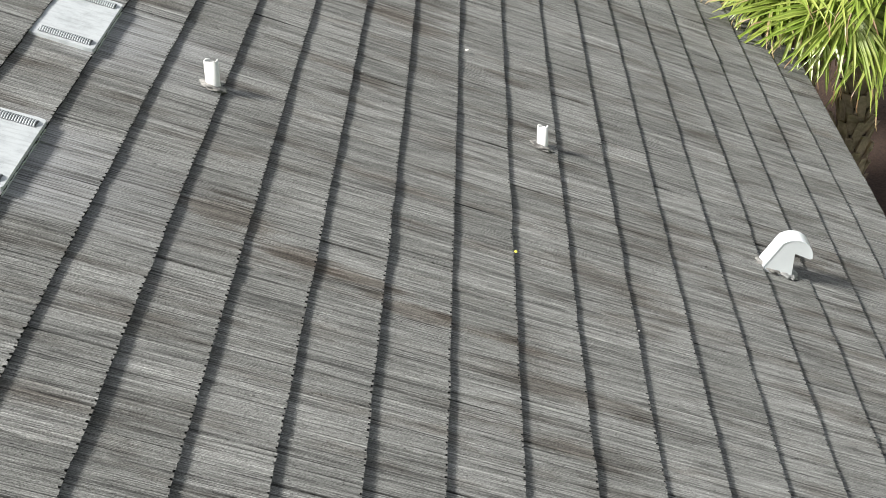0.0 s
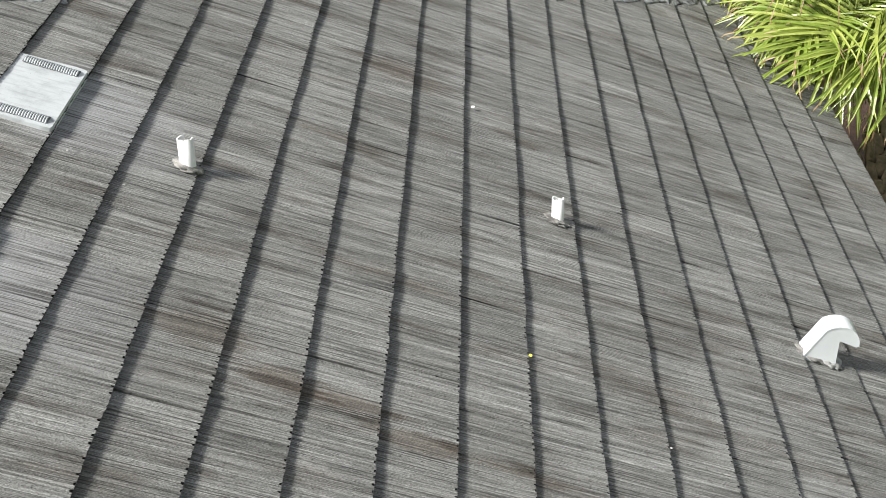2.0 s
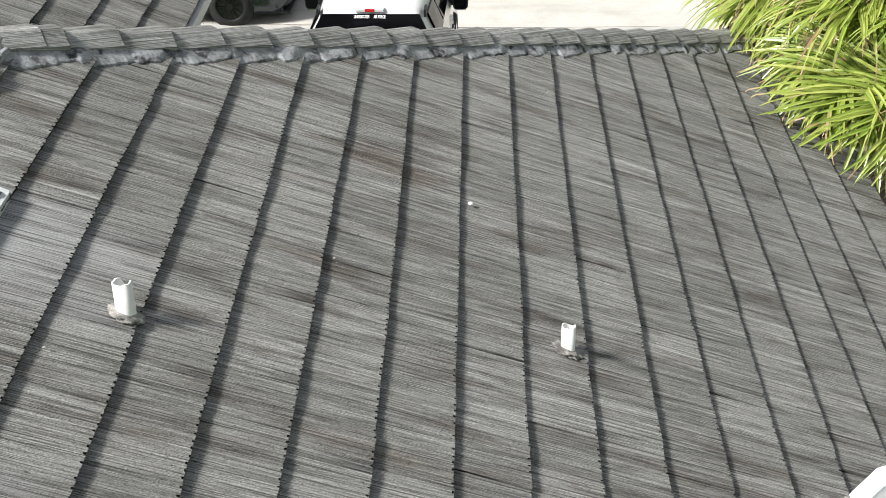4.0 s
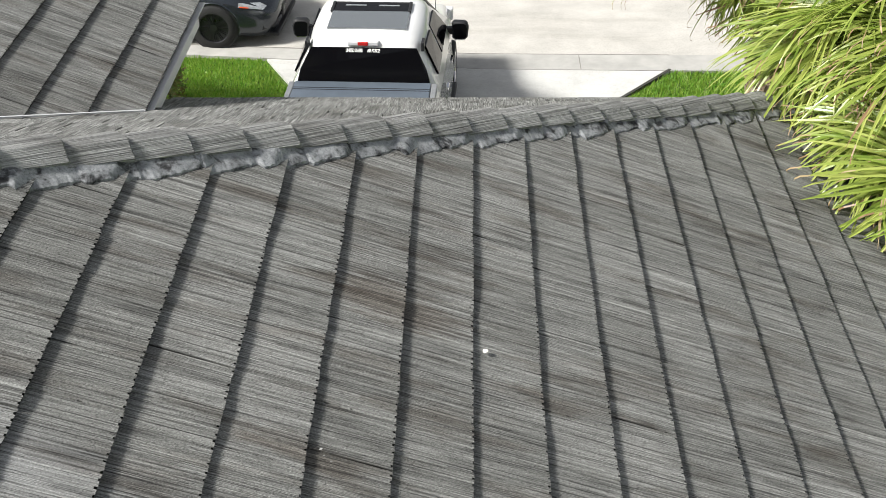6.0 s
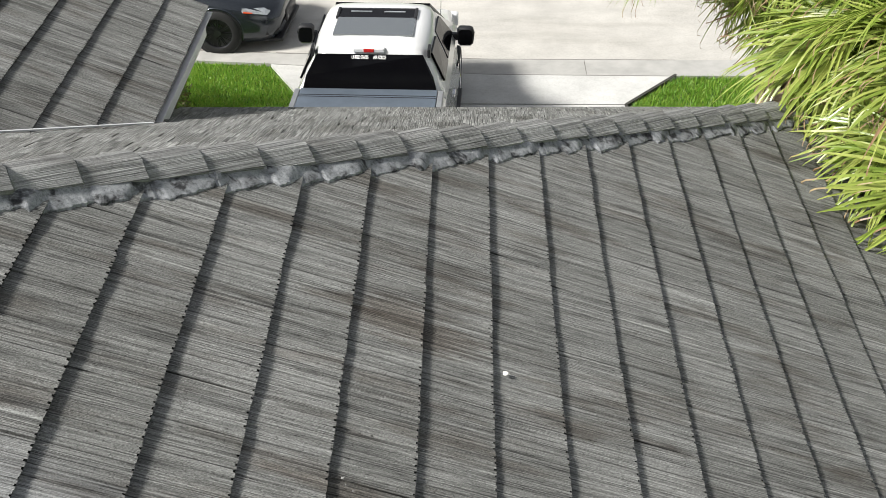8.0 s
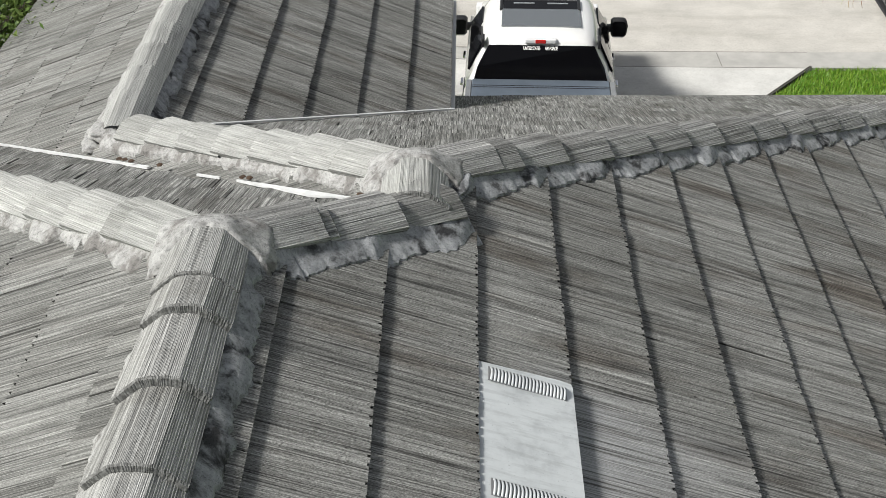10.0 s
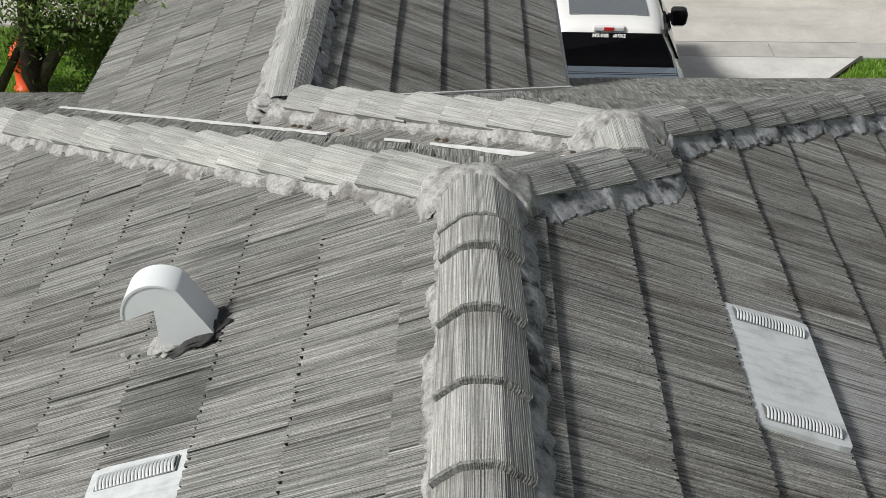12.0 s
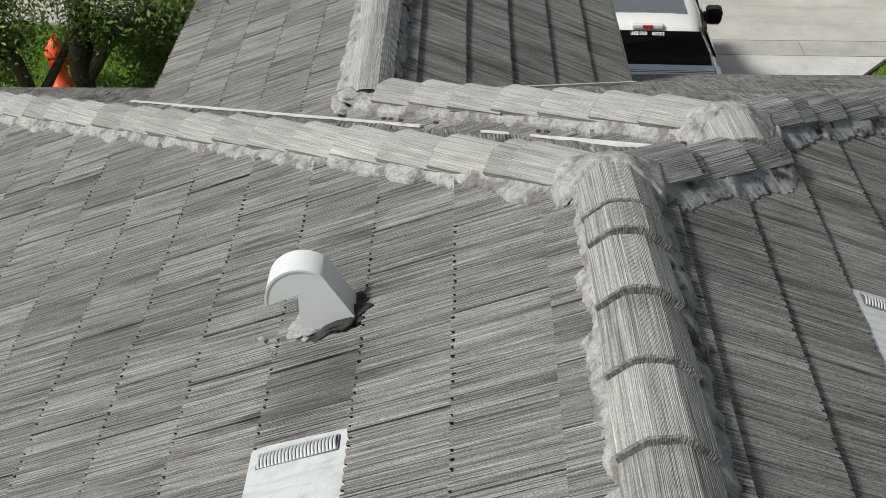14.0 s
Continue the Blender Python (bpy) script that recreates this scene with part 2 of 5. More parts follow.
M_SLOT = plain_material("louvre_gap", (0.20, 0.205, 0.21), 0.7)
M_BITUMEN = plain_material("cracked_bitumen", (0.035, 0.035, 0.036), 0.8, var=0.5, scale=25, bump_h=0.012, bump_scale=38)
M_HOLE = plain_material("dark_slot", (0.07, 0.07, 0.075), 0.9)
M_FLASH = plain_material("painted_flashing", (0.72, 0.73, 0.73), 0.4, 0.1, 0.5, var=0.15, scale=10)
M_STUCCO = plain_material("stucco", (0.66, 0.63, 0.56), 0.9, var=0.06, bump_h=0.004, bump_scale=90)
M_ROAD = concrete_material("concrete_road", (0.53, 0.51, 0.47), 0.5)
M_DRIVE = concrete_material("concrete_driveway", (0.585, 0.58, 0.555), 0.3)
M_KERB = plain_material("concrete_kerb", (0.42, 0.41, 0.385), 0.9, var=0.14, scale=3.0, bump_h=0.003)
M_GUTTER = plain_material("gutter_dirt", (0.22, 0.21, 0.19), 0.95, var=0.3, scale=9)
M_JOINT = plain_material("joint", (0.05, 0.048, 0.04), 0.95)
M_SOIL = plain_material("mulch", (0.055, 0.032, 0.022), 0.95, var=0.7, scale=40, bump_h=0.03, bump_scale=45)
M_LAWN = plain_material("lawn_soil", (0.11, 0.19, 0.035), 0.95, var=0.35, scale=14, bump_h=0.03, bump_scale=70)


def leaf_material(name, a, b_, c, trans=0.35, rough=0.45):
    m, n, l, b = mat_base(name, rough, 0.0, 0.5)
    off, rnd = random_offset(n, l, 13.0)
    pos = n.new("ShaderNodeNewGeometry").outputs["Position"]
    v = noise_tex(n, l, pos, 3.0, 4, 0.6)
    col = mix(n, l, "MIX", rnd, ramp(n, l, v, ((0.3, a), (0.7, b_))), c)
    l.new(col, b.inputs["Base Color"])
    t = n.new("ShaderNodeBsdfTranslucent")
    l.new(col, t.inputs[0])
    x = n.new("ShaderNodeMixShader")
    x.inputs[0].default_value = trans
    l.new(b.outputs[0], x.inputs[1])
    l.new(t.outputs[0], x.inputs[2])
    l.new(x.outputs[0], n["Material Output"].inputs[0])
    return m


M_GRASS = leaf_material("grass_blades", (0.085, 0.27, 0.018), (0.16, 0.40, 0.030), (0.34, 0.46, 0.075), 0.35)
M_PALM = leaf_material("palm_leaf", (0.13, 0.22, 0.028), (0.27, 0.37, 0.055), (0.42, 0.47, 0.12), 0.28, 0.3)
M_PALM_DRY = leaf_material("palm_dry_tip", (0.36, 0.26, 0.13), (0.48, 0.38, 0.22), (0.26, 0.15, 0.08), 0.2)
M_BOOT = plain_material("palm_boot", (0.44, 0.35, 0.25), 0.9, var=0.5, scale=9, bump_h=0.02, bump_scale=40)
M_TRUNK = plain_material("palm_trunk", (0.22, 0.18, 0.14), 0.95, var=0.5, scale=8, bump_h=0.03, bump_scale=25)
M_BARK = plain_material("bark", (0.10, 0.08, 0.065), 0.95, var=0.4, scale=14, bump_h=0.03, bump_scale=30)
M_TREE_LEAF = leaf_material("tree_leaf", (0.045, 0.10, 0.018), (0.11, 0.20, 0.035), (0.22, 0.30, 0.08), 0.35)
M_SHRUB = leaf_material("shrub_leaf", (0.05, 0.12, 0.02), (0.10, 0.17, 0.03), (0.16, 0.10, 0.04), 0.25)


def paint_material(name, color, rough=0.25, metal=0.0):
    m, n, l, b = mat_base(name, rough, metal, 0.5)
    b.inputs["Base Color"].default_value = (*color, 1)
    b.inputs["Coat Weight"].default_value, b.inputs["Coat Roughness"].default_value = 0.7, 0.05
    return m


M_TRUCK = paint_material("white_car_paint", (0.80, 0.80, 0.79))
M_CAR = paint_material("grey_car_paint", (0.030, 0.036, 0.045), 0.25, 0.5)
M_SILVER = paint_material("silver_car_paint", (0.45, 0.46, 0.47), 0.3, 0.4)
M_BLACK = plain_material("black_plastic", (0.018, 0.018, 0.02), 0.5, var=0.1)
M_RUBBER = plain_material("tyre_rubber", (0.02, 0.02, 0.02), 0.85, var=0.2)
M_RIM = plain_material("dark_alloy", (0.05, 0.05, 0.055), 0.35, 0.8, var=0.1)
M_CHROME = plain_material("chrome", (0.7, 0.7, 0.72), 0.12, 1.0, var=0.03)
M_VINYL = plain_material("tonneau_vinyl", (0.17, 0.205, 0.25), 0.28, 0.35, 0.5, var=0.1)
M_RAIL = plain_material("grey_rail", (0.30, 0.31, 0.32), 0.45, 0.3, var=0.1)
M_RED = plain_material("red_lens", (0.55, 0.02, 0.015), 0.15, spec=0.6, var=0.1)
M_LENS = plain_material("headlamp_lens", (0.32, 0.34, 0.36), 0.08, spec=0.6, var=0.3, scale=30)
M_CLEAR = plain_material("clear_lens", (0.75, 0.75, 0.76), 0.12, spec=0.6, var=0.05)
M_ORANGE = plain_material("orange_paint", (0.75, 0.09, 0.02), 0.5, var=0.15)
M_TINT = plain_material("tinted_glass", (0.004, 0.004, 0.005), 0.06, spec=0.14, var=0.05)
M_SUNROOF = paint_material("sunroof_glass", (0.26, 0.28, 0.29), 0.08, 0.6)
M_PEBBLE = plain_material("pale_pebble", (0.75, 0.72, 0.66), 0.9)
M_YELLOW = plain_material("yellow_petal", (0.75, 0.70, 0.10), 0.8)
M_LEAF_DRY = plain_material("dry_leaf", (0.07, 0.045, 0.03), 0.9, var=0.4, scale=30)


def link_mesh(name, bm, material):
    me = bpy.data.meshes.new(name)
    bm.normal_update()
    bm.to_mesh(me)
    bm.free()
    me.materials.append(material)
    return me


def part(name, bm, material, parent=None, label="", smooth=False):
    """One mesh object under a thing or a part; the mesh is given in the parent's own space."""
    me = link_mesh(name, bm, material)
    if smooth:
        for p in me.polygons:
            p.use_smooth = True
    ob = new(name, me)
    ob.parent = parent
    return tagged(ob, label)


def thing(name, m, label, category, group="", kind=""):
    ob = new(name)
    ob.matrix_basis = m
    return tagged(ob, label, category, group, kind)


def box(bm, x0, x1, y0, y1, z0, z1, bevel=0.0, seg=2):
    r = bmesh.ops.create_cube(bm, size=1)["verts"]
    for v in r:
        v.co = Vector((x0 + (v.co.x + .5) * (x1 - x0), y0 + (v.co.y + .5) * (y1 - y0), z0 + (v.co.z + .5) * (z1 - z0)))
    if bevel:
        es = list({e for v in r for e in v.link_edges})
        bmesh.ops.bevel(bm, geom=es, offset=bevel, segments=seg, affect="EDGES", profile=0.5)
    return bm


def box_bm(*a, **k):
    return box(bmesh.new(), *a, **k)


def prism(bm, outline, axis_fn, h0, h1):
    """Extrudes a 2D outline between two heights; axis_fn(a, b, h) gives the place."""
    lo = [bm.verts.new(axis_fn(a, b, h0)) for a, b in outline]
    hi = [bm.verts.new(axis_fn(a, b, h1)) for a, b in outline]
    bm.faces.new(hi)
    bm.faces.new(lo[::-1])
    k = len(outline)
    for i in range(k):
        j = (i + 1) % k
        bm.faces.new((lo[i], lo[j], hi[j], hi[i]))
    return bm


def tube(bm, pts, radii, seg=10, cap=True):
    """A round limb through the points."""
    rings = []
    for i, p in enumerate(pts):
        p = Vector(p)
        d = (Vector(pts[min(i + 1, len(pts) - 1)]) - Vector(pts[max(i - 1, 0)])).normalized()
        q = d.to_track_quat("Z", "Y")
        rings.append([bm.verts.new(p + q @ Vector((radii[i] * math.cos(a), radii[i] * math.sin(a), 0))) for a in [2 * math.pi * k / seg for k in range(seg)]])
    for a, b in zip(rings, rings[1:]):
        for k in range(seg):
            bm.faces.new((a[k], a[(k + 1) % seg], b[(k + 1) % seg], b[k]))
    if cap:
        bm.faces.new(rings[0][::-1])
        bm.faces.new(rings[-1])
    return bm


# ---- the house ----
S = 0.438                      # pitch of the roof
Z1, X1, Y1 = 6.048, -3.33, 7.03   # main ridge and its front end
X2, Y2, Z2 = -2.68, 8.02, 5.764   # front end of the small ridge
X3, Y3, Z3 = -4.44, 9.80, 5.01    # start of the wing's ridge
SC = 0.484                     # pitch of the wing's slope above the drive
EAVE_X, EAVE_B, EAVE_F, EAVE_D = 3.10, 13.82, 13.52, -9.75
WING_L, WING_R, WING_Y = -6.17, -2.60, 14.06
BACK = -1.2
EXPOSE, TILE_W, HEAD = 0.3559, 0.293, 0.07
THICK, LIFT = 0.033, 0.031

house = thing("house", pose(0, 0, 0), "one-storey stucco house with weathered grey concrete tile roof", "house")


class Slope:
    """A roof slope: a frame with X down the slope, Y along it and Z out of it, its origin at a place on the tiles."""

    def __init__(self, origin, down, pitch):
        k = 1 / math.sqrt(1 + pitch * pitch)
        d = Vector((*down, 0))
        self.u = Vector((d.x * k, d.y * k, -pitch * k))
        self.n = Vector((d.x * pitch * k, d.y * pitch * k, k))
        self.v = self.n.cross(self.u)
        self.o = Vector(origin) - self.n * 0.062
        self.pitch, self.down, self.k = pitch, d, k
        self.m = Matrix((self.u, self.v, self.n)).transposed().to_4x4()
        self.m.translation = self.o

    def uv(self, x, y):
        p = Vector((x - self.o.x, y - self.o.y, 0))
        return p.dot(self.down) / self.k, p.dot(Vector((self.v.x, self.v.y, 0)))

    def top(self, x, y):
        p = Vector((x, y, 0)) - Vector((self.o.x, self.o.y, 0))
        return self.o.z + 0.062 / self.k - self.pitch * p.dot(self.down) + 0.0


def course_drop(slope, x, y):
    """How far the tiles lie under the plane of their butts at a place, softened over a hand's breadth."""
    u = slope.uv(x, y)[0] - slope.first
    return sum(THICK + LIFT * (HEAD + ((u + q) % EXPOSE)) / (EXPOSE + HEAD) - 0.062 for q in (-0.018, -0.006, 0.006, 0.018)) / 4


def clip_poly(poly, edge_a, edge_b):
    """The part of a convex polygon to the left of a line."""
    ax, ay = edge_a
    bx, by = edge_b
    side = lambda p: (bx - ax) * (p[1] - ay) - (by - ay) * (p[0] - ax)
    out = []
    for i, p in enumerate(poly):
        q = poly[(i + 1) % len(poly)]
        sp, sq = side(p), side(q)
        if sp >= 0:
            out.append(p)
        if (sp >= 0) != (sq >= 0):
            f = sp / (sp - sq)
            out.append((p[0] + (q[0] - p[0]) * f, p[1] + (q[1] - p[1]) * f))
    return out


def area(poly):
    return 0.5 * sum(a[0] * b[1] - b[0] * a[1] for a, b in zip(poly, poly[1:] + poly[:1]))


def tile_mesh(seed, skin, wear=1.0):
    """One flat concrete tile; its lower edge is cut by narrow combed notches at uneven steps."""
    rnd = random.Random(seed)
    bm = bmesh.new()
    n = 7
    w = TILE_W - 0.006
    u0 = -EXPOSE - HEAD
    rim = [(rnd.uniform(-0.002, 0.001), 0.0)]
    for i in range(n):
        mid = w * (i + 0.5) / n + rnd.uniform(-0.005, 0.005)
        half, base = wear * rnd.uniform(0.0045, 0.0085), rnd.uniform(-0.0025, 0.0015)
        cut = base - wear * rnd.uniform(0.006, 0.013) * (1 if rnd.random() < 0.85 else 0.25)
        rim += [(base, mid - half), (cut, mid - half * 0.7), (cut, mid + half * 0.7), (base, mid + half)]
    rim.append((rnd.uniform(-0.002, 0.001), w))
    rise = lambda u: THICK + LIFT * (u - u0) / (EXPOSE + HEAD)
    top = [bm.verts.new((u, v, rise(u))) for u, v in rim]
    foot = [bm.verts.new((u - 0.003, v, LIFT - 0.004)) for u, v in rim]
    h0, h1 = bm.verts.new((u0, 0, THICK)), bm.verts.new((u0, w, THICK))
    l0, l1 = bm.verts.new((u0, 0, 0)), bm.verts.new((u0, w, 0))
    bm.faces.new([h0] + top + [h1])
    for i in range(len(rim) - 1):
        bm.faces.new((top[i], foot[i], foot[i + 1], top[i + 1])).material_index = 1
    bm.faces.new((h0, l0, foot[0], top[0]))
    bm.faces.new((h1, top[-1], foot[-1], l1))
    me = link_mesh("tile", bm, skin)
    me.materials.append(M_EDGE_SHADE)
    return me


TILES = [tile_mesh(k, M_TILE) for k in range(6)]
TILES_SUN = [tile_mesh(k, M_TILE_SUN, 1.45) for k in range(6)]
TILES_FRONT = [tile_mesh(k, M_TILE_FRONT) for k in range(6)]


def roof_slope(label, slope, plan, first_butt, keep_from, joint0=0.0, seed=1, tiles=None, skin=None):
    """A slope's deck and its courses. plan: its outline seen from above, convex pieces given one by one; keep_from(x, y): whether tiles
    there are pieces of their own."""
    rnd = random.Random(seed)
    tiles, skin = tiles or TILES, skin or M_TILE
    pieces = []
    for pl in plan:
        p = [slope.uv(x, y) for x, y in pl]
        if area(p) < 0:
            p = p[::-1]
        pieces.append(p)
    bm = bmesh.new()
    for p in pieces:
        prism(bm, p, lambda a, b, h: Vector((a, b, h)), -0.12, 0.004)
    deck = part("roof_slope", bm, M_DECK, house, label)
    deck.matrix_basis = slope.m
    umin, umax = min(a for p in pieces for a, b in p), max(a for p in pieces for a, b in p)
    vmin, vmax = min(b for p in pieces for a, b in p), max(b for p in pieces for a, b in p)
    u_first = slope.first = slope.uv(*first_butt)[0]
    k0 = math.floor((umin - u_first) / EXPOSE)
    k1 = math.ceil((umax - u_first) / EXPOSE)
    rest = bmesh.new()
    for k in range(k0, k1 + 2):
        ub = u_first + k * EXPOSE
        off = joint0 + (k % 2) * TILE_W * 0.5 + rnd.uniform(-0.03, 0.03)
        j = math.floor((vmin - off) / TILE_W)
        while off + j * TILE_W < vmax:
            v0 = off + j * TILE_W
            j += 1
            rect = [(ub - EXPOSE, v0), (ub, v0), (ub, v0 + TILE_W - 0.007), (ub - EXPOSE, v0 + TILE_W - 0.007)]
            best = []
            for p in pieces:
                c = rect
                for a, b in zip(p, p[1:] + p[:1]):
                    c = clip_poly(c, a, b) if len(c) > 2 else []
                if len(c) > 2 and area(c) > 0.0004:
                    best.append(c)
            if not best:
                continue
            full = sum(area(c) for c in best) > 0.995 * area(rect)
            jit = (rnd.uniform(-0.0025, 0.0025), rnd.uniform(-0.003, 0.003), rnd.uniform(-0.002, 0.003))
            place = slope.m @ Vector((ub, v0, 0))
            turn = Matrix.Rotation(rnd.uniform(-0.005, 0.005), 4, "Z") @ Matrix.Rotation(rnd.uniform(-0.012, 0.012), 4, "X")
            m = Matrix.Translation((ub + jit[0], v0 + jit[1], jit[2])) @ turn
            if full and keep_from(place.x, place.y):
                ob = new("tile", tiles[rnd.randrange(6)])
                ob.parent = deck
                ob.matrix_basis = m
            elif full:
                src = tiles[rnd.randrange(6)]
                vs = [rest.verts.new(m @ v.co) for v in src.vertices]
                for f in src.polygons:
                    rest.faces.new([vs[i] for i in f.vertices]).material_index = f.material_index
            else:
                lift = lambda a: (a - (ub - EXPOSE - HEAD)) / (EXPOSE + HEAD) * LIFT
                for c in best:
                    lo = [rest.verts.new((a, b, lift(a))) for a, b in c]
                    hi = [rest.verts.new((a, b, lift(a) + THICK)) for a, b in c]
                    rest.faces.new(hi)
                    for i in range(len(c)):
                        q = (i + 1) % len(c)
                        rest.faces.new((lo[i], lo[q], hi[q], hi[i]))
    if len(rest.verts):
        tagged(part("far_tiles", rest, skin, deck), kind="stuff").data.materials.append(M_EDGE_SHADE)
    else:
        rest.free()
    return deck


P1, Q1, P2, P3 = (X1, Y1), (X2, Y1 + X2 - X1), (X2, Y2), (X3, Y3)
A = Slope((0, 0, 4.59), (1, 0), S)
D = Slope((X1, 0, Z1), (-1, 0), S)
F = Slope((0, Y1, Z1), (0, 1), S)
B = Slope((0, Y2, Z2), (0, 1), S)
G = Slope((X2, 0, Z2), (-1, 0), S)
C = Slope((X3, 0, Z3), (1, 0), SC)
LC = (EAVE_D, Y1 + X1 - EAVE_D)      # foot of the far hip

roof_slope("grey concrete tile slope with two box vents", A,
           [[(X1, BACK), (EAVE_X, BACK), (EAVE_X, Y1), P1], [P1, (EAVE_X, Y1), (EAVE_X, Q1[1]), Q1], [Q1, (EAVE_X, Q1[1]), (EAVE_X, EAVE_B - 0.02), P2]],
           (-0.167, 0), lambda x, y: -3.2 < x < 1.0 and 4.6 < y < 11.0, 0.1, 11)
roof_slope("sunlit grey concrete tile slope with a hooded vent", D,
           [[(X1, BACK), P1, (EAVE_D, Y1), (EAVE_D, BACK)], [P1, LC, (EAVE_D, Y1)]],
           (-3.553, 0), lambda x, y: -6.4 < x and 5.2 < y, -6.929, 12, TILES_SUN, M_TILE_SUN)
roof_slope("front hip slope with fine tile butts", F,
           [[P1, Q1, (-5.85, 10.82), (-5.85, Y1 + X1 + 5.85)], [(-5.85, Y1 + X1 + 5.85), (-5.85, EAVE_F), (LC[0], EAVE_F)]],
           (0, EAVE_F), lambda x, y: False, 0.0, 13, TILES_FRONT, M_TILE_FRONT)
roof_slope("slope above the front yard", B,
           [[P2, (EAVE_X, EAVE_B), (WING_R - 0.3, EAVE_B), (WING_R - 0.3, 11.64)], [P2, (WING_R - 0.3, 11.64), P3]],
           (0, EAVE_B), lambda x, y: -2.2 < x < 1.5 and y < 13.7, 0.07, 14, TILES_FRONT, M_TILE_FRONT)
roof_slope("wing slope facing the tree", G,
           [[Q1, P2, P3, (-5.0, 9.98)], [(-5.0, 9.98), P3, (X3, WING_Y), (WING_L, WING_Y), (WING_L, 11.15)]],
           (WING_L, 0), lambda x, y: y < 13.2, 0.05, 15, TILES_SUN, M_TILE_SUN)
roof_slope("wing slope above the lawn", C,
           [[P3, (WING_R, 11.64 + 0.0), (WING_R, WING_Y), (X3, WING_Y)]],
           (WING_R, 0), lambda x, y: True, 0.12, 16)


# ridge and hip caps
def cap_mesh(seed, skin):
    rnd = random.Random(seed)
    bm = bmesh.new()
    sec = [(-0.142, 0.0), (-0.098, 0.038), (-0.060, 0.068), (-0.025, 0.075), (0.0, 0.074), (0.025, 0.075), (0.060, 0.068), (0.098, 0.038), (0.142, 0.0)]
    # the combed grooves run the whole length of the cap
    fine, count = [], 104
    for i in range(count + 1):
        f = i / count * (len(sec) - 1)
        k = min(int(f), len(sec) - 2)
        (y0, z0), (y1, z1) = sec[k], sec[k + 1]
        deep = (0.0010 + rnd.uniform(-0.0005, 0.0007)) * (i % 2)
        fine.append((y0 + (y1 - y0) * (f - k), z0 + (z1 - z0) * (f - k) - deep))
    sec = fine
    n = len(sec) - 1
    L = 0.40
    rings = []
    for x, k, up in ((0.0, 0.92, -0.002), (L - 0.007, 1.0, 0.026), (L, 0.985, 0.022)):
        wob = [0.006 * noise.noise((y * 22, x * 9, seed)) + rnd.uniform(-0.0015, 0.0015) for y, z in sec]
        rings.append([bm.verts.new((x + w, y * k, z * k + up)) for (y, z), w in zip(sec, wob)])
        rings.append([bm.verts.new((x + w * 0.5, y * k * 0.88, z * k + up - (0.022 if x < 0.1 else 0.030) + rnd.uniform(-0.002, 0.002))) for (y, z), w in zip(sec, wob)])
    o0, i0, o1, i1, o2, i2 = rings
    for a, b, mi in ((o0, o1, 0), (o1, o2, 1)):
        for i in range(n):
            bm.faces.new((a[i], b[i], b[i + 1], a[i + 1])).material_index = mi
    for i in range(n):
        bm.faces.new((o2[i], i2[i], i2[i + 1], o2[i + 1])).material_index = 1
        bm.faces.new((i0[i], i0[i + 1], i2[i + 1], i2[i])).material_index = 1
    for i in (0, n):
        f = (o0[i], i0[i], i2[i], o2[i], o1[i])
        bm.faces.new(f if i == 0 else f[::-1])
    for v in i1:
        bm.verts.remove(v)
    me = link_mesh("cap_tile", bm, skin)
    me.materials.append(M_LIP)
    return me


CAPS = [cap_mesh(k, M_CAP) for k in range(4)]
CAPS_RIDGE = [cap_mesh(k, M_CAP_RIDGE) for k in range(4)]
CAPS_DARK = [cap_mesh(k, M_CAP_DARK) for k in range(4)]


def cap_run(name, high, low, label, seed, phase=0.0, reach=(0.20, 0.20), mats=(None, None), rise=0.0, slopes=None):
    """Cap tiles laid from the low end up, each lapping over the one below, on a bed of mortar."""
    rnd = random.Random(seed)
    a, b = Vector(high), Vector(low)
    d = (b - a).normalized()
    side = Vector((-d.y, d.x, 0)).normalized()
    up = d.cross(side)
    m = Matrix((d, side, up)).transposed().to_4x4()
    m.translation = a
    run = part(name, mortar_bed(a, b, d, side, up, reach, seed, 0, rise, slopes[0]), mats[0] or M_MORTAR, house, label + ", mortar bed on the sunny side", True)
    run.matrix_basis = m
    other = part("mortar_bed", mortar_bed(a, b, d, side, up, reach, seed + 5, 1, rise, slopes[1]), mats[1] or M_MORTAR_DARK, run, "mortar bed on the other side", True)
    n = (b - a).length
    level = abs(d.z) < 0.05
    x = phase - 0.40 + 0.34 * math.floor((n - phase) / 0.34)
    while x > -0.34:
        ob = new("cap_tile", (CAPS_DARK if label.startswith("dark") else CAPS_RIDGE if name == "main_ridge" else CAPS)[rnd.randrange(4)])
        ob.parent = run
        ob.matrix_basis = Matrix.Translation((max(x, -0.06 if level else 0.02), rnd.uniform(-0.006, 0.006), -0.018 + rnd.uniform(-0.003, 0.004))) @ Matrix.Rotation(rnd.uniform(-0.015, 0.015), 4, "Z") @ Matrix.Rotation(rnd.uniform(-0.02, 0.02), 4, "X")
        x -= 0.34
    end = phase + 0.34 * math.floor((n - phase) / 0.34)
    sec = [(-0.118, -0.03), (-0.05, 0.045), (0.05, 0.045), (0.118, -0.03)]
    part("mortar_plug", prism(bmesh.new(), sec, lambda p, q, h: Vector((h, p, q)), end - 0.06, end - 0.014), mats[1] or M_MORTAR, run, "mortar fill under the last cap")
    return run


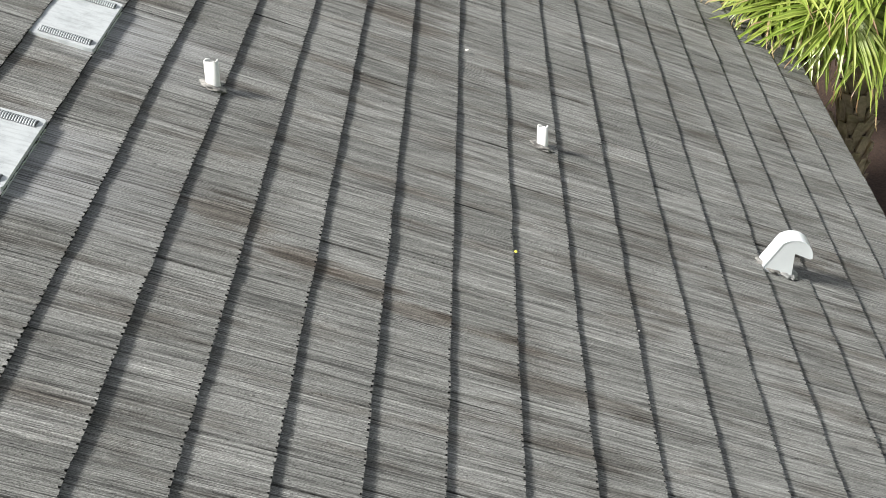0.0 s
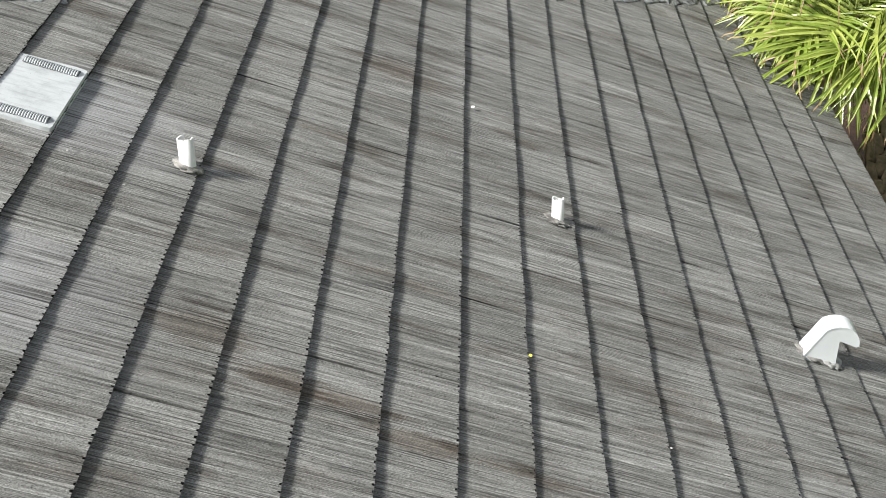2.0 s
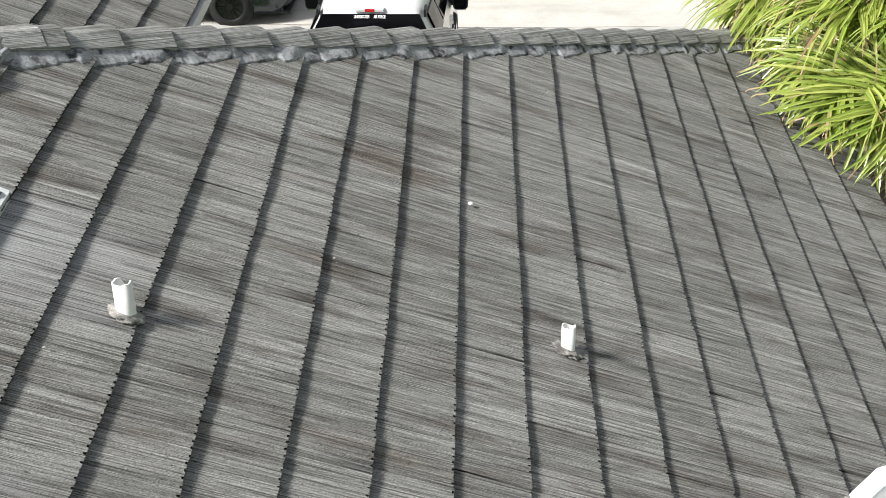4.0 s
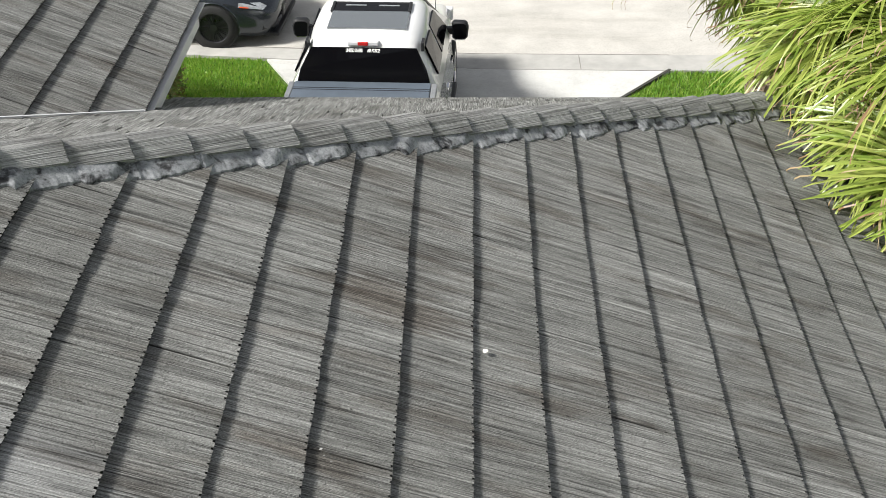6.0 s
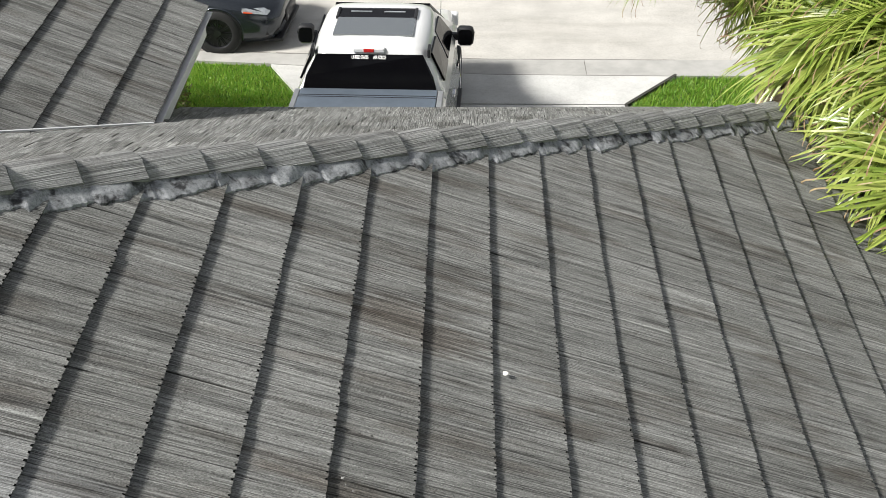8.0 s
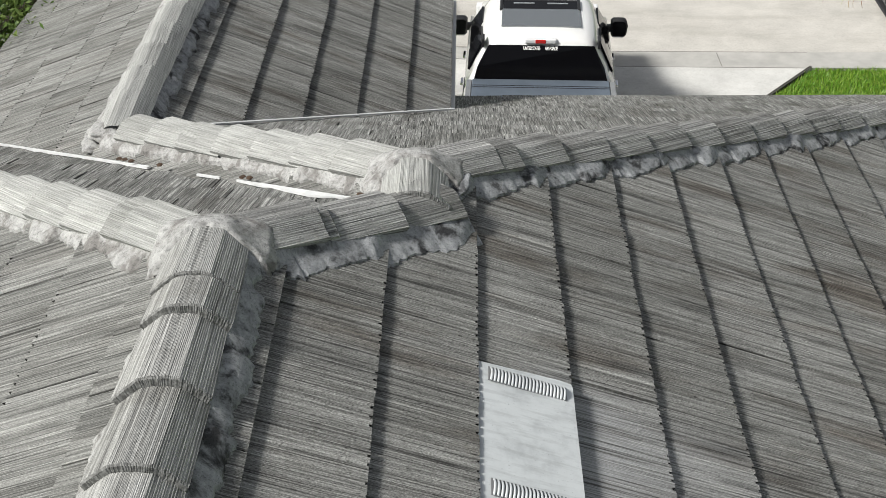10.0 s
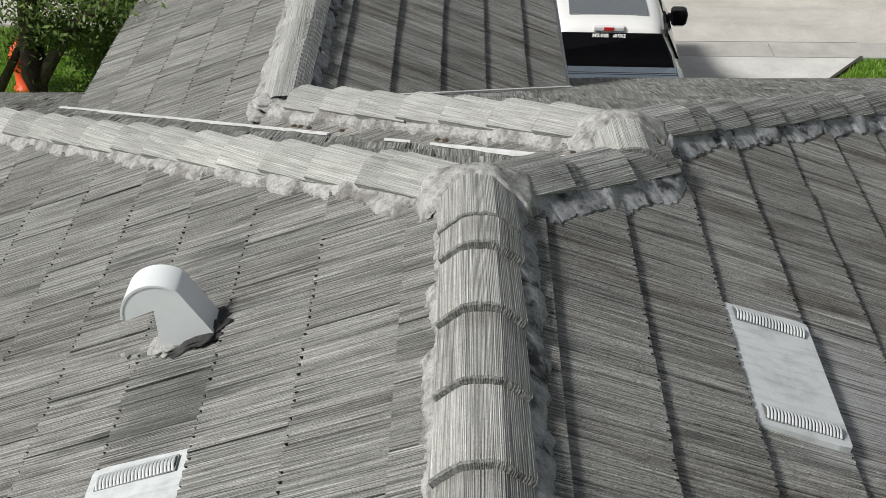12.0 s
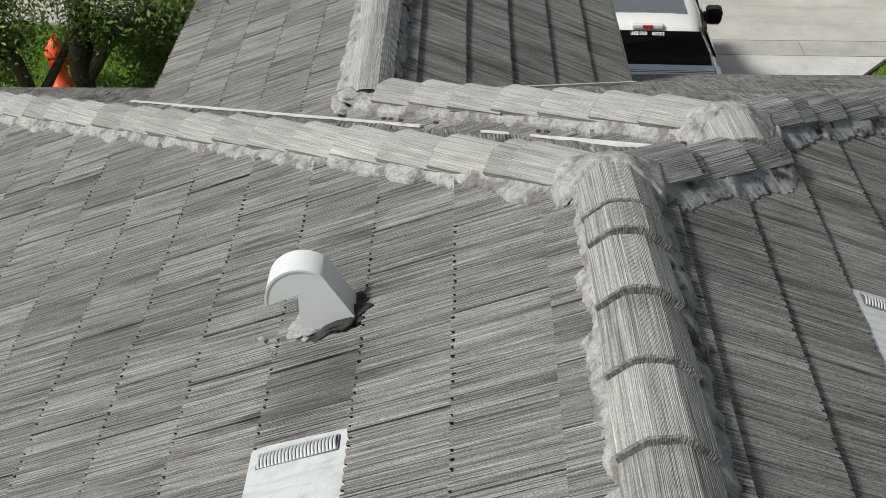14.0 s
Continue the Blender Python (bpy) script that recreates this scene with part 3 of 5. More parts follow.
def mortar_bed(a, b, d, side, up, reach, seed, which, rise, slope):
    """The hand-pressed mortar between the caps and the tiles on one side, in the run's own space: one dab to each cap, its lower edge
    hanging deepest at the uphill end, with a ragged rim and a crack between dabs."""
    bm = bmesh.new()
    rnd = random.Random(seed * 31 + which)
    n = (b - a).length
    cols = max(8, int(n / 0.011))
    sg = 1 if which == 0 else -1
    level = abs(d.z) < 0.05
    fall = S if level else S / math.sqrt(2)
    dabs = [(rnd.uniform(-0.02, 0.03), rnd.uniform(0.25, 1.0), rnd.uniform(-0.004, 0.005), rnd.uniform(-0.05, 0.05)) for k in range(int(n / 0.34) + 3)]
    rows = []
    for i in range(cols + 1):
        x = n * i / cols
        g = x / 0.34 + 0.3
        k = int(g)
        t = (g - k) + dabs[k][3]
        more, hang, thick, _ = dabs[k]
        crack = min(1.0, abs(t) / 0.022, abs(1 - t) / 0.022)
        edge = reach[which] - 0.012 + 0.6 * more + 0.05 * hang * (0.5 - t) + 0.02 * noise.noise((x * 7, seed, 4.1)) + 0.014 * noise.noise((x * 31, seed, 7.7)) + 0.010 * noise.noise((x * 83, seed, 1.7)) - 0.006 * (1 - crack)
        row = []
        for j, f in enumerate((0.0, 0.2, 0.4, 0.6, 0.8, 0.95, 1.0)):
            y = 0.095 + (edge - 0.095) * f
            base = -fall * y
            place = a + d * x + side * (sg * y)
            drop = course_drop(slope, place.x, place.y) * min(1.0, f * 2.5)
            lump = 0.006 * noise.noise((x * 8, y * 11, seed + 3.3)) + 0.004 * noise.noise((x * 22, y * 26, seed + 1.3)) + 0.002 * noise.noise((x * 60, y * 70, seed))
            z = base + drop + (0.036, 0.037, 0.033, 0.026, 0.018, 0.010, -0.03)[j] * (1.35 if level and j < 5 else 1) + rise
            if 0 < j < 6:
                z += 0.6 * lump + 0.6 * thick - 0.008 * (1 - crack)
            row.append(bm.verts.new((x, sg * y, z)))
        rows.append(row)
    for p, q in zip(rows, rows[1:]):
        for j in range(6):
            f = (p[j], q[j], q[j + 1], p[j + 1])
            bm.faces.new(f if sg > 0 else f[::-1])
        bm.edges.get((p[5], q[5])).smooth = False
    return bm


def lump(name, place, size, label, seed, material=M_MORTAR):
    """A hand-pressed collar of mortar where runs of caps meet."""
    bm = bmesh.new()
    bmesh.ops.create_icosphere(bm, subdivisions=4, radius=1)
    for v in bm.verts:
        k = 1 + 0.18 * noise.noise(v.co * 2.3 + Vector((seed, 0, 0))) + 0.08 * noise.noise(v.co * 7 + Vector((0, seed, 0)))
        v.co = Vector((v.co.x * size[0] * k, v.co.y * size[1] * k, v.co.z * size[2] * k))
    ob = part(name, bm, material, house, label, True)
    ob.matrix_basis = Matrix.Translation(place)
    return ob


def collar(px, py, pz, seed):
    """A thin skin of mortar smeared over the end of a ridge and the heads of its two hips."""
    def cap(dist, lift):
        return min(lift + 0.066 - 0.10 * dist, lift + 0.068 - (dist - 0.058) * 0.82) if dist < 0.16 else -1

    def support(dx, dy):
        h = -S * max(abs(dx), dy)
        if dy < 0.04:
            h = max(h, cap(abs(dx), -0.008), 0.055 - S * abs(dx) - 0.4 * max(0, abs(dx) - 0.12) if abs(dx) < 0.2 else -1)
        for sg in (-1, 1):
            run, off = (dx * sg + dy) / math.sqrt(2), abs(dx * sg - dy) / math.sqrt(2)
            if run > -0.05:
                h = max(h, max(cap(off, -0.008), 0.05 - 0.31 * off - 0.3 * max(0, off - 0.12) if off < 0.2 else -1) - S * max(run, 0) / math.sqrt(2))
        return h

    bm = bmesh.new()
    nx, ny = 76, 44
    grid = []
    for i in range(nx + 1):
        dx = -0.26 + 0.52 * i / nx
        row = []
        for j in range(ny + 1):
            dy = -0.16 + 0.34 * j / ny
            mid = 0.040 - 0.35 * max(0, abs(dx) - 0.06)
            wide = 0.060 + 0.16 * min(abs(dx), 0.22) + 0.022 * noise.noise((dx * 9, seed, dy * 4)) + 0.014 * noise.noise((dx * 31, dy * 31, seed))
            gap = wide - abs(dy - mid)
            gap = min(gap, 0.205 + 0.02 * noise.noise((dy * 20, seed, 2)) - abs(dx))
            t = max(-0.035, min(0.007, gap * 1.2 - 0.004)) + 0.003 * noise.noise((dx * 16, dy * 22, seed + 2))
            s = sum(support(dx + a, dy + b) for a, b in ((0, 0), (0.018, 0), (-0.018, 0), (0, 0.018), (0, -0.018))) / 5
            row.append((bm.verts.new((dx, dy, s + t)), t))
        grid.append(row)
    for p, q in zip(grid, grid[1:]):
        for j in range(ny):
            quad = (p[j], q[j], q[j + 1], p[j + 1])
            if max(v[1] for v in quad) > -0.028:
                bm.faces.new([v[0] for v in quad])
    for v in [v for v in bm.verts if not v.link_faces]:
        bm.verts.remove(v)
    ob = part("mortar_collar", bm, M_MORTAR, house, "smeared pale mortar collar", True)
    ob.matrix_basis = Matrix.Translation((px, py, pz))
    return ob


# runs that border a +X slope get the darker mortar on that side
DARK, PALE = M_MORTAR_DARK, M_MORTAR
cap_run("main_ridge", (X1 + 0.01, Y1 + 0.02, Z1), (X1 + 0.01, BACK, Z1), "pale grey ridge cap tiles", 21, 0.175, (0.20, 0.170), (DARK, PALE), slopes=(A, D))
cap_run("left_hip", (X1, Y1, Z1), (LC[0], LC[1], Z1 - S * (X1 - LC[0])), "pale grey hip cap tiles", 22, 0.2, (0.185, 0.20), (PALE, PALE), slopes=(D, F))
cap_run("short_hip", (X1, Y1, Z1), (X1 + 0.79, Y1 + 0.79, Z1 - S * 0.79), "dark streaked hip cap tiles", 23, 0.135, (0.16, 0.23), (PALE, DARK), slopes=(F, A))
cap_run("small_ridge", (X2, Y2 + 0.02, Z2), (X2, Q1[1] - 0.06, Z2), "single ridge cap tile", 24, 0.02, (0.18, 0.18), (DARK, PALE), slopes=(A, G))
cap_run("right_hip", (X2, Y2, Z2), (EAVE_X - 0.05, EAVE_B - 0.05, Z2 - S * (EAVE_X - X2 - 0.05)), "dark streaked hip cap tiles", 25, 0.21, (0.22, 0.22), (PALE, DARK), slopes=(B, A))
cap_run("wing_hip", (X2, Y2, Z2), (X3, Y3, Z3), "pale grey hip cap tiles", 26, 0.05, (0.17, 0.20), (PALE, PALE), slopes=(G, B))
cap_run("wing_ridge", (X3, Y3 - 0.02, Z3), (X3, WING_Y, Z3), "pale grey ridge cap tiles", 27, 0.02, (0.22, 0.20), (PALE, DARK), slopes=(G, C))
collar(X1 + 0.005, Y1 + 0.01, Z1, 3.0)
collar(X2, Y2 + 0.01, Z2, 5.0)
for hx, hy, hz in ((X1, Y1, Z1), (X2, Y2, Z2)):
    lump("mortar_fill", (hx, hy - 0.02, hz - 0.035), (0.16, 0.13, 0.055), "mortar packed under the caps", 6.0)
lump("mortar_patch", (X3 - 0.16, Y3 + 0.06, Z3 - 0.085), (0.075, 0.20, 0.03), "pale mortar patch", 9.0)
lump("mortar_patch", (X3 - 0.03, Y3 - 0.02, Z3 - 0.02), (0.15, 0.10, 0.05), "pale mortar patch", 8.0)
lump("mortar_patch", (X2 + 0.17, Y2 + 0.0, Z2 - 0.075), (0.07, 0.14, 0.03), "grey mortar patch", 11.0, M_MORTAR_DARK)


# valley flashing, fascias, walls
def strip(name, pts, width, label, material=M_FLASH, lift=0.07):
    """A bent metal strip along a line on a slope."""
    bm = bmesh.new()
    d = (Vector(pts[1]) - Vector(pts[0]))
    side = Vector((-d.y, d.x, 0)).normalized()
    for a, b in zip(pts, pts[1:]):
        q = [bm.verts.new(Vector(p) + side * s * width / 2 + Vector((0, 0, lift + h))) for p in (a, b) for s, h in ((-1, 0.0), (1, 0.0))]
        r = [bm.verts.new(v.co - Vector((0, 0, 0.012))) for v in q]
        for f in ((q[0], q[2], q[3], q[1]), (r[1], r[3], r[2], r[0]), (q[0], r[0], r[2], q[2]), (q[1], q[3], r[3], r[1]), (q[0], q[1], r[1], r[0]), (q[2], r[2], r[3], q[3])):
            bm.faces.new(f)
    bmesh.ops.recalc_face_normals(bm, faces=bm.faces)
    return part(name, bm, material, house, label)


def on(slope, x, y):
    return (x, y, slope.top(x, y))


def torn_strip(a, b, pieces, label, lift=0.012):
    """Valley metal half covered by the tiles that lap over it: it shows in uneven slivers between a and b."""
    bm = bmesh.new()
    a, b = Vector(a), Vector(b)
    d = b - a
    side = Vector((-d.y, d.x, 0)).normalized()
    for piece in pieces:
        rows = []
        for f, w in piece:
            p = a + d * f + Vector((0, 0, lift))
            rows.append([bm.verts.new(p + side * h + Vector((0, 0, dz))) for h, dz in ((w, 0), (-0.010, 0), (-0.010, -0.012), (w, -0.012))])
        for p, q in zip(rows, rows[1:]):
            for i in range(4):
                j = (i + 1) % 4
                bm.faces.new((p[i], p[j], q[j], q[i]))
        bm.faces.new(rows[0])
        bm.faces.new(rows[-1][::-1])
    bmesh.ops.recalc_face_normals(bm, faces=bm.faces)
    return part("valley_flashing", bm, M_FLASH, house, label)


torn_strip(on(F, *Q1), on(F, -6.35, 11.33), (
    ((0.02, -0.002), (0.08, 0.006), (0.12, 0.030), (0.17, 0.012), (0.20, 0.010), (0.235, -0.004)),
    ((0.262, -0.002), (0.30, 0.001)),
    ((0.388, 0.010), (0.45, 0.008), (0.50, 0.004), (0.55, 0.006), (0.60, 0.010), (0.64, 0.016), (0.68, -0.004), (0.72, 0.004), (0.80, 0.012), (0.86, 0.014), (0.91, 0.000), (0.96, 0.0), (1.0, 0.014)),
), "torn white metal valley flashing")
strip("valley_flashing", [on(B, X3 + 0.1, Y3 + 0.12), on(B, WING_R + 0.05, 11.72)], 0.018, "white metal valley flashing", M_FLASH, 0.018)


def fascia(x0, y0, x1, y1, z, label, h=0.20):
    bm = bmesh.new()
    d = Vector((x1 - x0, y1 - y0, 0))
    s = Vector((-d.y, d.x, 0)).normalized() * 0.012
    for a, b in ((0, 1),):
        pts = [Vector((x0, y0, 0)) - s, Vector((x1, y1, 0)) - s, Vector((x1, y1, 0)) + s, Vector((x0, y0, 0)) + s]
        prism(bm, [(p.x, p.y) for p in pts], lambda a, b, hh: Vector((a, b, hh)), z - h, z)
    bmesh.ops.recalc_face_normals(bm, faces=bm.faces)
    return part("fascia", bm, M_WHITE, house, label)


EZ = A.top(EAVE_X, 0) - 0.10
fascia(EAVE_X - 0.06, BACK, EAVE_X - 0.06, EAVE_B - 0.06, EZ, "white painted eave board")
fascia(EAVE_X - 0.06, EAVE_B - 0.06, WING_R - 0.3, EAVE_B - 0.06, EZ, "white painted eave board")
fascia(LC[0] + 0.06, BACK, LC[0] + 0.06, EAVE_F - 0.06, EZ - 0.02, "white painted eave board")
fascia(LC[0] + 0.06, EAVE_F - 0.06, -5.85, EAVE_F - 0.06, EZ - 0.02, "white painted eave board")
WZ = C.top(WING_R, 0)
fascia(WING_R - 0.035, 11.66, WING_R - 0.035, WING_Y, WZ - 0.075, "white painted eave board", 0.22)
# added strip that catches sun and sky, standing in for the board's lit top edge
part("bright_edge_strip", box_bm(WING_R - 0.05, WING_R + 0.055, 11.66, WING_Y, WZ - 0.078, WZ - 0.066, 0.003), M_WHITE, house, "white strip added for the lit top edge of the eave board")
fascia(WING_L + 0.04, 11.2, WING_L + 0.04, WING_Y, G.top(WING_L, 0) - 0.09, "white painted eave board", 0.2)


def wall(name, x0, x1, y0, y1, z0, z1, label):
    return part(name, box_bm(x0, x1, y0, y1, z0, z1), M_STUCCO, house, label)


wall("wall", EAVE_X - 0.65, EAVE_X - 0.45, BACK + 0.3, EAVE_B - 0.45, 0, 3.30, "cream stucco wall")
wall("wall", WING_R - 0.55, EAVE_X - 0.66, EAVE_B - 0.65, EAVE_B - 0.45, 0, 3.10, "cream stucco wall")
wall("wall", LC[0] + 0.45, LC[0] + 0.65, BACK + 0.3, EAVE_F - 0.45, 0, 3.25, "cream stucco wall")
wall("wall", LC[0] + 0.66, WING_L + 0.5, EAVE_F - 0.65, EAVE_F - 0.45, 0, 3.10, "cream stucco wall")
wall("wall", LC[0] + 0.66, EAVE_X - 0.66, BACK + 0.3, BACK + 0.5, 0, 3.10, "cream stucco wall")
wall("wing_wall", WING_R - 0.54, WING_R - 0.34, 11.66, WING_Y - 0.3, 2.4, 4.02, "white painted wing wall")
wall("wing_wall", WING_L + 0.34, WING_L + 0.52, 11.2, WING_Y - 0.3, 2.4, 4.10, "white painted wing wall")
bm = bmesh.new()
prism(bm, [(WING_L + 0.5, 0.0), (WING_R - 0.52, 0.0), (WING_R - 0.52, 3.98), (X3, Z3 - 0.2), (WING_L + 0.5, 4.1)], lambda a, b, h: Vector((a, h, b)), WING_Y - 0.5, WING_Y - 0.31)
bmesh.ops.recalc_face_normals(bm, faces=bm.faces)
part("gable_wall", bm, M_STUCCO, house, "cream stucco gable")
bm = bmesh.new()
prism(bm, [(LC[0] + 0.5, 3.0), (EAVE_X - 0.5, 3.0), (X1, Z1 - 0.25)], lambda a, b, h: Vector((a, h, b)), BACK + 0.06, BACK + 0.26)
bmesh.ops.recalc_face_normals(bm, faces=bm.faces)
part("gable_wall", bm, M_STUCCO, house, "cream stucco gable")

# ---- fittings on the roof ----
def box_vent(slope, x_low, y_centre, label):
    """A flat metal roof vent the size of two tiles, with two rows of louvres."""
    u, v = slope.uv(x_low, y_centre)
    th = thing("roof_vent", slope.m @ Matrix.Translation((u, v, 0.0)) @ Matrix.Rotation(-math.atan(LIFT / (EXPOSE + HEAD)), 4, "Y"), label, "vent", "box vents")
    W, L = 0.345, EXPOSE + 0.01
    bm = bmesh.new()
    out = [(-L, -W + 0.01), (-0.05, -W), (-0.006, -W + 0.006), (0, -W + 0.02), (0, W - 0.02), (-0.006, W - 0.006), (-0.05, W), (-L, W - 0.01)]
    lo = [bm.verts.new((a, b, 0.03)) for a, b in out]
    hi = [bm.verts.new((a - (0.008 if a > -0.1 else 0), b * 0.985, 0.086 if a > -L else 0.080)) for a, b in out]
    bm.faces.new(hi)
    for i in range(len(out)):
        q = (i + 1) % len(out)
        bm.faces.new((lo[i], lo[q], hi[q], hi[i]))
    part("pan", bm, M_GALV, th)
    for sg in (-1, 1):
        part("slot", box_bm(-L + 0.045, -0.035, sg * 0.27 - 0.035, sg * 0.27 + 0.035, 0.085, 0.0885), M_SLOT, th)
        n = 22
        for k in range(n):
            a = -L + 0.055 + (L - 0.1) * k / (n - 1)
            bm = bmesh.new()
            for s in range(7):
                y = sg * 0.27 - 0.036 + 0.072 * s / 6
                z = 0.088 + 0.014 * math.sin(math.pi * s / 6)
                for dx, dz in ((-0.0045, -0.003), (0.0, 0.002), (0.0045, -0.003)):
                    bm.verts.new((a + dx, y, z + dz))
            bm.verts.ensure_lookup_table()
            for s in range(6):
                for c in range(2):
                    i = s * 3 + c
                    bm.faces.new((bm.verts[i], bm.verts[i + 1], bm.verts[i + 4], bm.verts[i + 3]))
            part("louvre", bm, M_GALV, th, smooth=True)
    return th


box_vent(A, -2.118, 6.555, "dented galvanised box vent with louvred ends on the shaded slope")
box_vent(A, -2.118, 5.02, "galvanised box vent with louvred ends on the shaded slope")
box_vent(D, -4.531, 5.75, "white-painted galvanised box vent with louvred ends on the sunny slope")


def hood_vent(slope, x, y, sign, label, k=1.0):
    """A gooseneck hood: an arched sheet over a side profile, open towards the eave. Its X points down the roof."""
    z = slope.top(x, y)
    th = thing("hood_vent", Matrix.Translation((x, y, z)) @ Matrix.Rotation(0 if sign > 0 else math.pi, 4, "Z") @ Matrix.Scale(k, 4), label, "vent", "hooded vents")
    prof = [(-0.190, 0.055)]
    for i in range(34):
        a = radians(126 - i * 3.9)
        prof.append((0.122 * math.cos(a), 0.148 + 0.122 * math.sin(a)))
    tail = [(0.124, 0.134), (0.112, 0.128), (0.012, 0.172), (0.008, -0.05), (-0.195, 0.03)]
    half = 0.058
    for sg in (-1, 1):
        bm = bmesh.new()
        prism(bm, prof + tail, lambda a, b, h: Vector((a, h, b)), sg * half - 0.0015, sg * half + 0.0015)
        bmesh.ops.recalc_face_normals(bm, faces=bm.faces)
        part("cheek", bm, M_HOOD, th)
    bm = bmesh.new()
    path = prof + tail[:1]
    ring = []
    for i, (a, b) in enumerate(path):
        p0, p1 = path[max(i - 1, 0)], path[min(i + 1, len(path) - 1)]
        d = Vector((p1[0] - p0[0], p1[1] - p0[1])).normalized()
        nx, nz = -d.y * 0.004, d.x * 0.004
        ring.append([bm.verts.new((a + nx * s, yy, b + nz * s)) for yy in (-half - 0.004, half + 0.004) for s in (-1, 1)])
    for p, q in zip(ring, ring[1:]):
        for i, j in ((0, 1), (1, 3), (3, 2), (2, 0)):
            bm.faces.new((p[i], p[j], q[j], q[i]))
        for i in range(4):
            bm.edges.get((p[i], q[i])).smooth = False
    bmesh.ops.recalc_face_normals(bm, faces=bm.faces)
    part("sheet", bm, M_HOOD, th, smooth=True)
    part("front_plate", box_bm(0.005, 0.011, -half, half, -0.05, 0.172), M_HOOD, th)
    bm = bmesh.new()
    bmesh.ops.create_icosphere(bm, subdivisions=4, radius=1)
    for v in bm.verts:
        q = 1 + 0.35 * noise.noise(v.co * 3 + Vector((x, 0, 0)))
        long, wide = (0.14, 0.095) if sign < 0 else (0.105, 0.075)
        v.co = Vector((v.co.x * long * q - 0.10, v.co.y * wide * q, v.co.z * 0.026 * q - 0.438 * (v.co.x * long * q - 0.10) - 0.008))
    part("sealant", bm, M_BITUMEN if sign < 0 else M_SEAL, th, "black cracked bitumen sealant" if sign < 0 else "crumbling grey sealant", True)
    bm = bmesh.new()
    bmesh.ops.create_icosphere(bm, subdivisions=4, radius=1)
    for v in bm.verts:
        q = 1 + 0.3 * noise.noise(v.co * 3 + Vector((x, 5, 0)))
        v.co = Vector((v.co.x * 0.075 * q - 0.01, v.co.y * 0.085 * q, v.co.z * 0.026 * q))
        v.co.z += -0.438 * v.co.x
    part("mortar_fillet", bm, M_MORTAR, th, "pale mortar smeared round the foot", True)
    return th


hood_vent(A, 1.99, 6.73, 1, "white gooseneck vent hood sealed into the tiles")
hood_vent(D, -4.445, 6.74, -1, "white enamelled gooseneck vent hood with cracked sealant", 1.06)


def pipe_vent(slope, x, y, h, r, notch, label):
    z = slope.top(x, y)
    th = thing("pipe_vent", Matrix.Translation((x, y, z)) @ pose(0, 0, 0, -4, 2, 20), label, "pipe", "vent pipes")
    bm = bmesh.new()
    rings = []
    seg = 20
    for rr, zz in ((r, -0.05), (r, h), (r * 0.80, h), (r * 0.80, 0.02)):
        rings.append([bm.verts.new((rr * math.cos(2 * math.pi * k / seg), rr * math.sin(2 * math.pi * k / seg), zz - (notch if zz == h and 1 <= k <= 4 else 0) + 0.003 * math.sin(k * 2.1))) for k in range(seg)])
    for a, b in zip(rings, rings[1:]):
        for k in range(seg):
            bm.faces.new((a[k], a[(k + 1) % seg], b[(k + 1) % seg], b[k]))
    part("pipe", bm, M_PVC, th, "", True)
    part("bore", prism(bmesh.new(), [(r * 0.8 * math.cos(2 * math.pi * k / 16), r * 0.8 * math.sin(2 * math.pi * k / 16)) for k in range(16)], lambda a, b, q: Vector((a, b, q)), -0.03, 0.03), M_HOLE, th)
    bm = bmesh.new()
    bmesh.ops.create_icosphere(bm, subdivisions=4, radius=1)
    for v in bm.verts:
        q = 1 + 0.32 * noise.noise(v.co * 2.5 + Vector((x, 2, 0))) + 0.16 * noise.noise(v.co * 8)
        v.co = Vector((v.co.x * 0.070 * q, v.co.y * 0.080 * q, v.co.z * 0.018 * q - 0.438 * v.co.x * 0.070 * q - 0.004))
    part("sealant", bm, M_SEAL, th, "rough grey sealant collar", True)
    return th


pipe_vent(A, -1.50, 6.36, 0.150, 0.041, 0.045, "broken white plastic vent pipe in grey sealant")
pipe_vent(A, 0.41, 7.19, 0.140, 0.036, 0.015, "white plastic vent pipe in grey sealant")


def crumb(name, slope, x, y, r, material, label, category, seed, lift=0.0):
    z = slope.top(x, y)
    bm = bmesh.new()
    bmesh.ops.create_icosphere(bm, subdivisions=2, radius=r)
    for v in bm.verts:
        v.co *= 1 + 0.5 * noise.noise(v.co / r * 1.2 + Vector((seed, 0, 0)))
        v.co.z *= 0.22
        v.co.y *= 1.15
    me = link_mesh(name, bm, material)
    ob = new(name, me)
    ob.matrix_basis = Matrix.Translation((x, y, z + lift + r * 0.3))
    return tagged(ob, label, category)


crumb("pebble", A, -0.085, 8.27, 0.013, M_PEBBLE, "pale pebble lying on the tiles", "pebble", 1)
crumb("petal", A, 0.195, 5.75, 0.009, M_YELLOW, "small yellow petal lying on the tiles", "petal", 2)
for i, (x, y) in enumerate(((-0.73, 7.24), (-0.70, 7.22), (-0.745, 7.27), (-1.40, 4.15), (-0.55, 3.93), (0.85, 5.40), (-1.87, 6.80), (-1.80, 6.02), (-1.72, 6.0), (-1.64, 5.98), (-2.02, 6.17), (-1.99, 6.15), (-2.03, 6.14), (-1.97, 6.18), (-2.0, 6.12), (-1.93, 6.13), (-1.84, 6.10))):
    crumb("mortar_crumb", A, x, y, 0.003 + 0.0015 * (i % 3), M_MORTAR, "crumb of pale mortar on the tiles", "crumb", 3 + i)
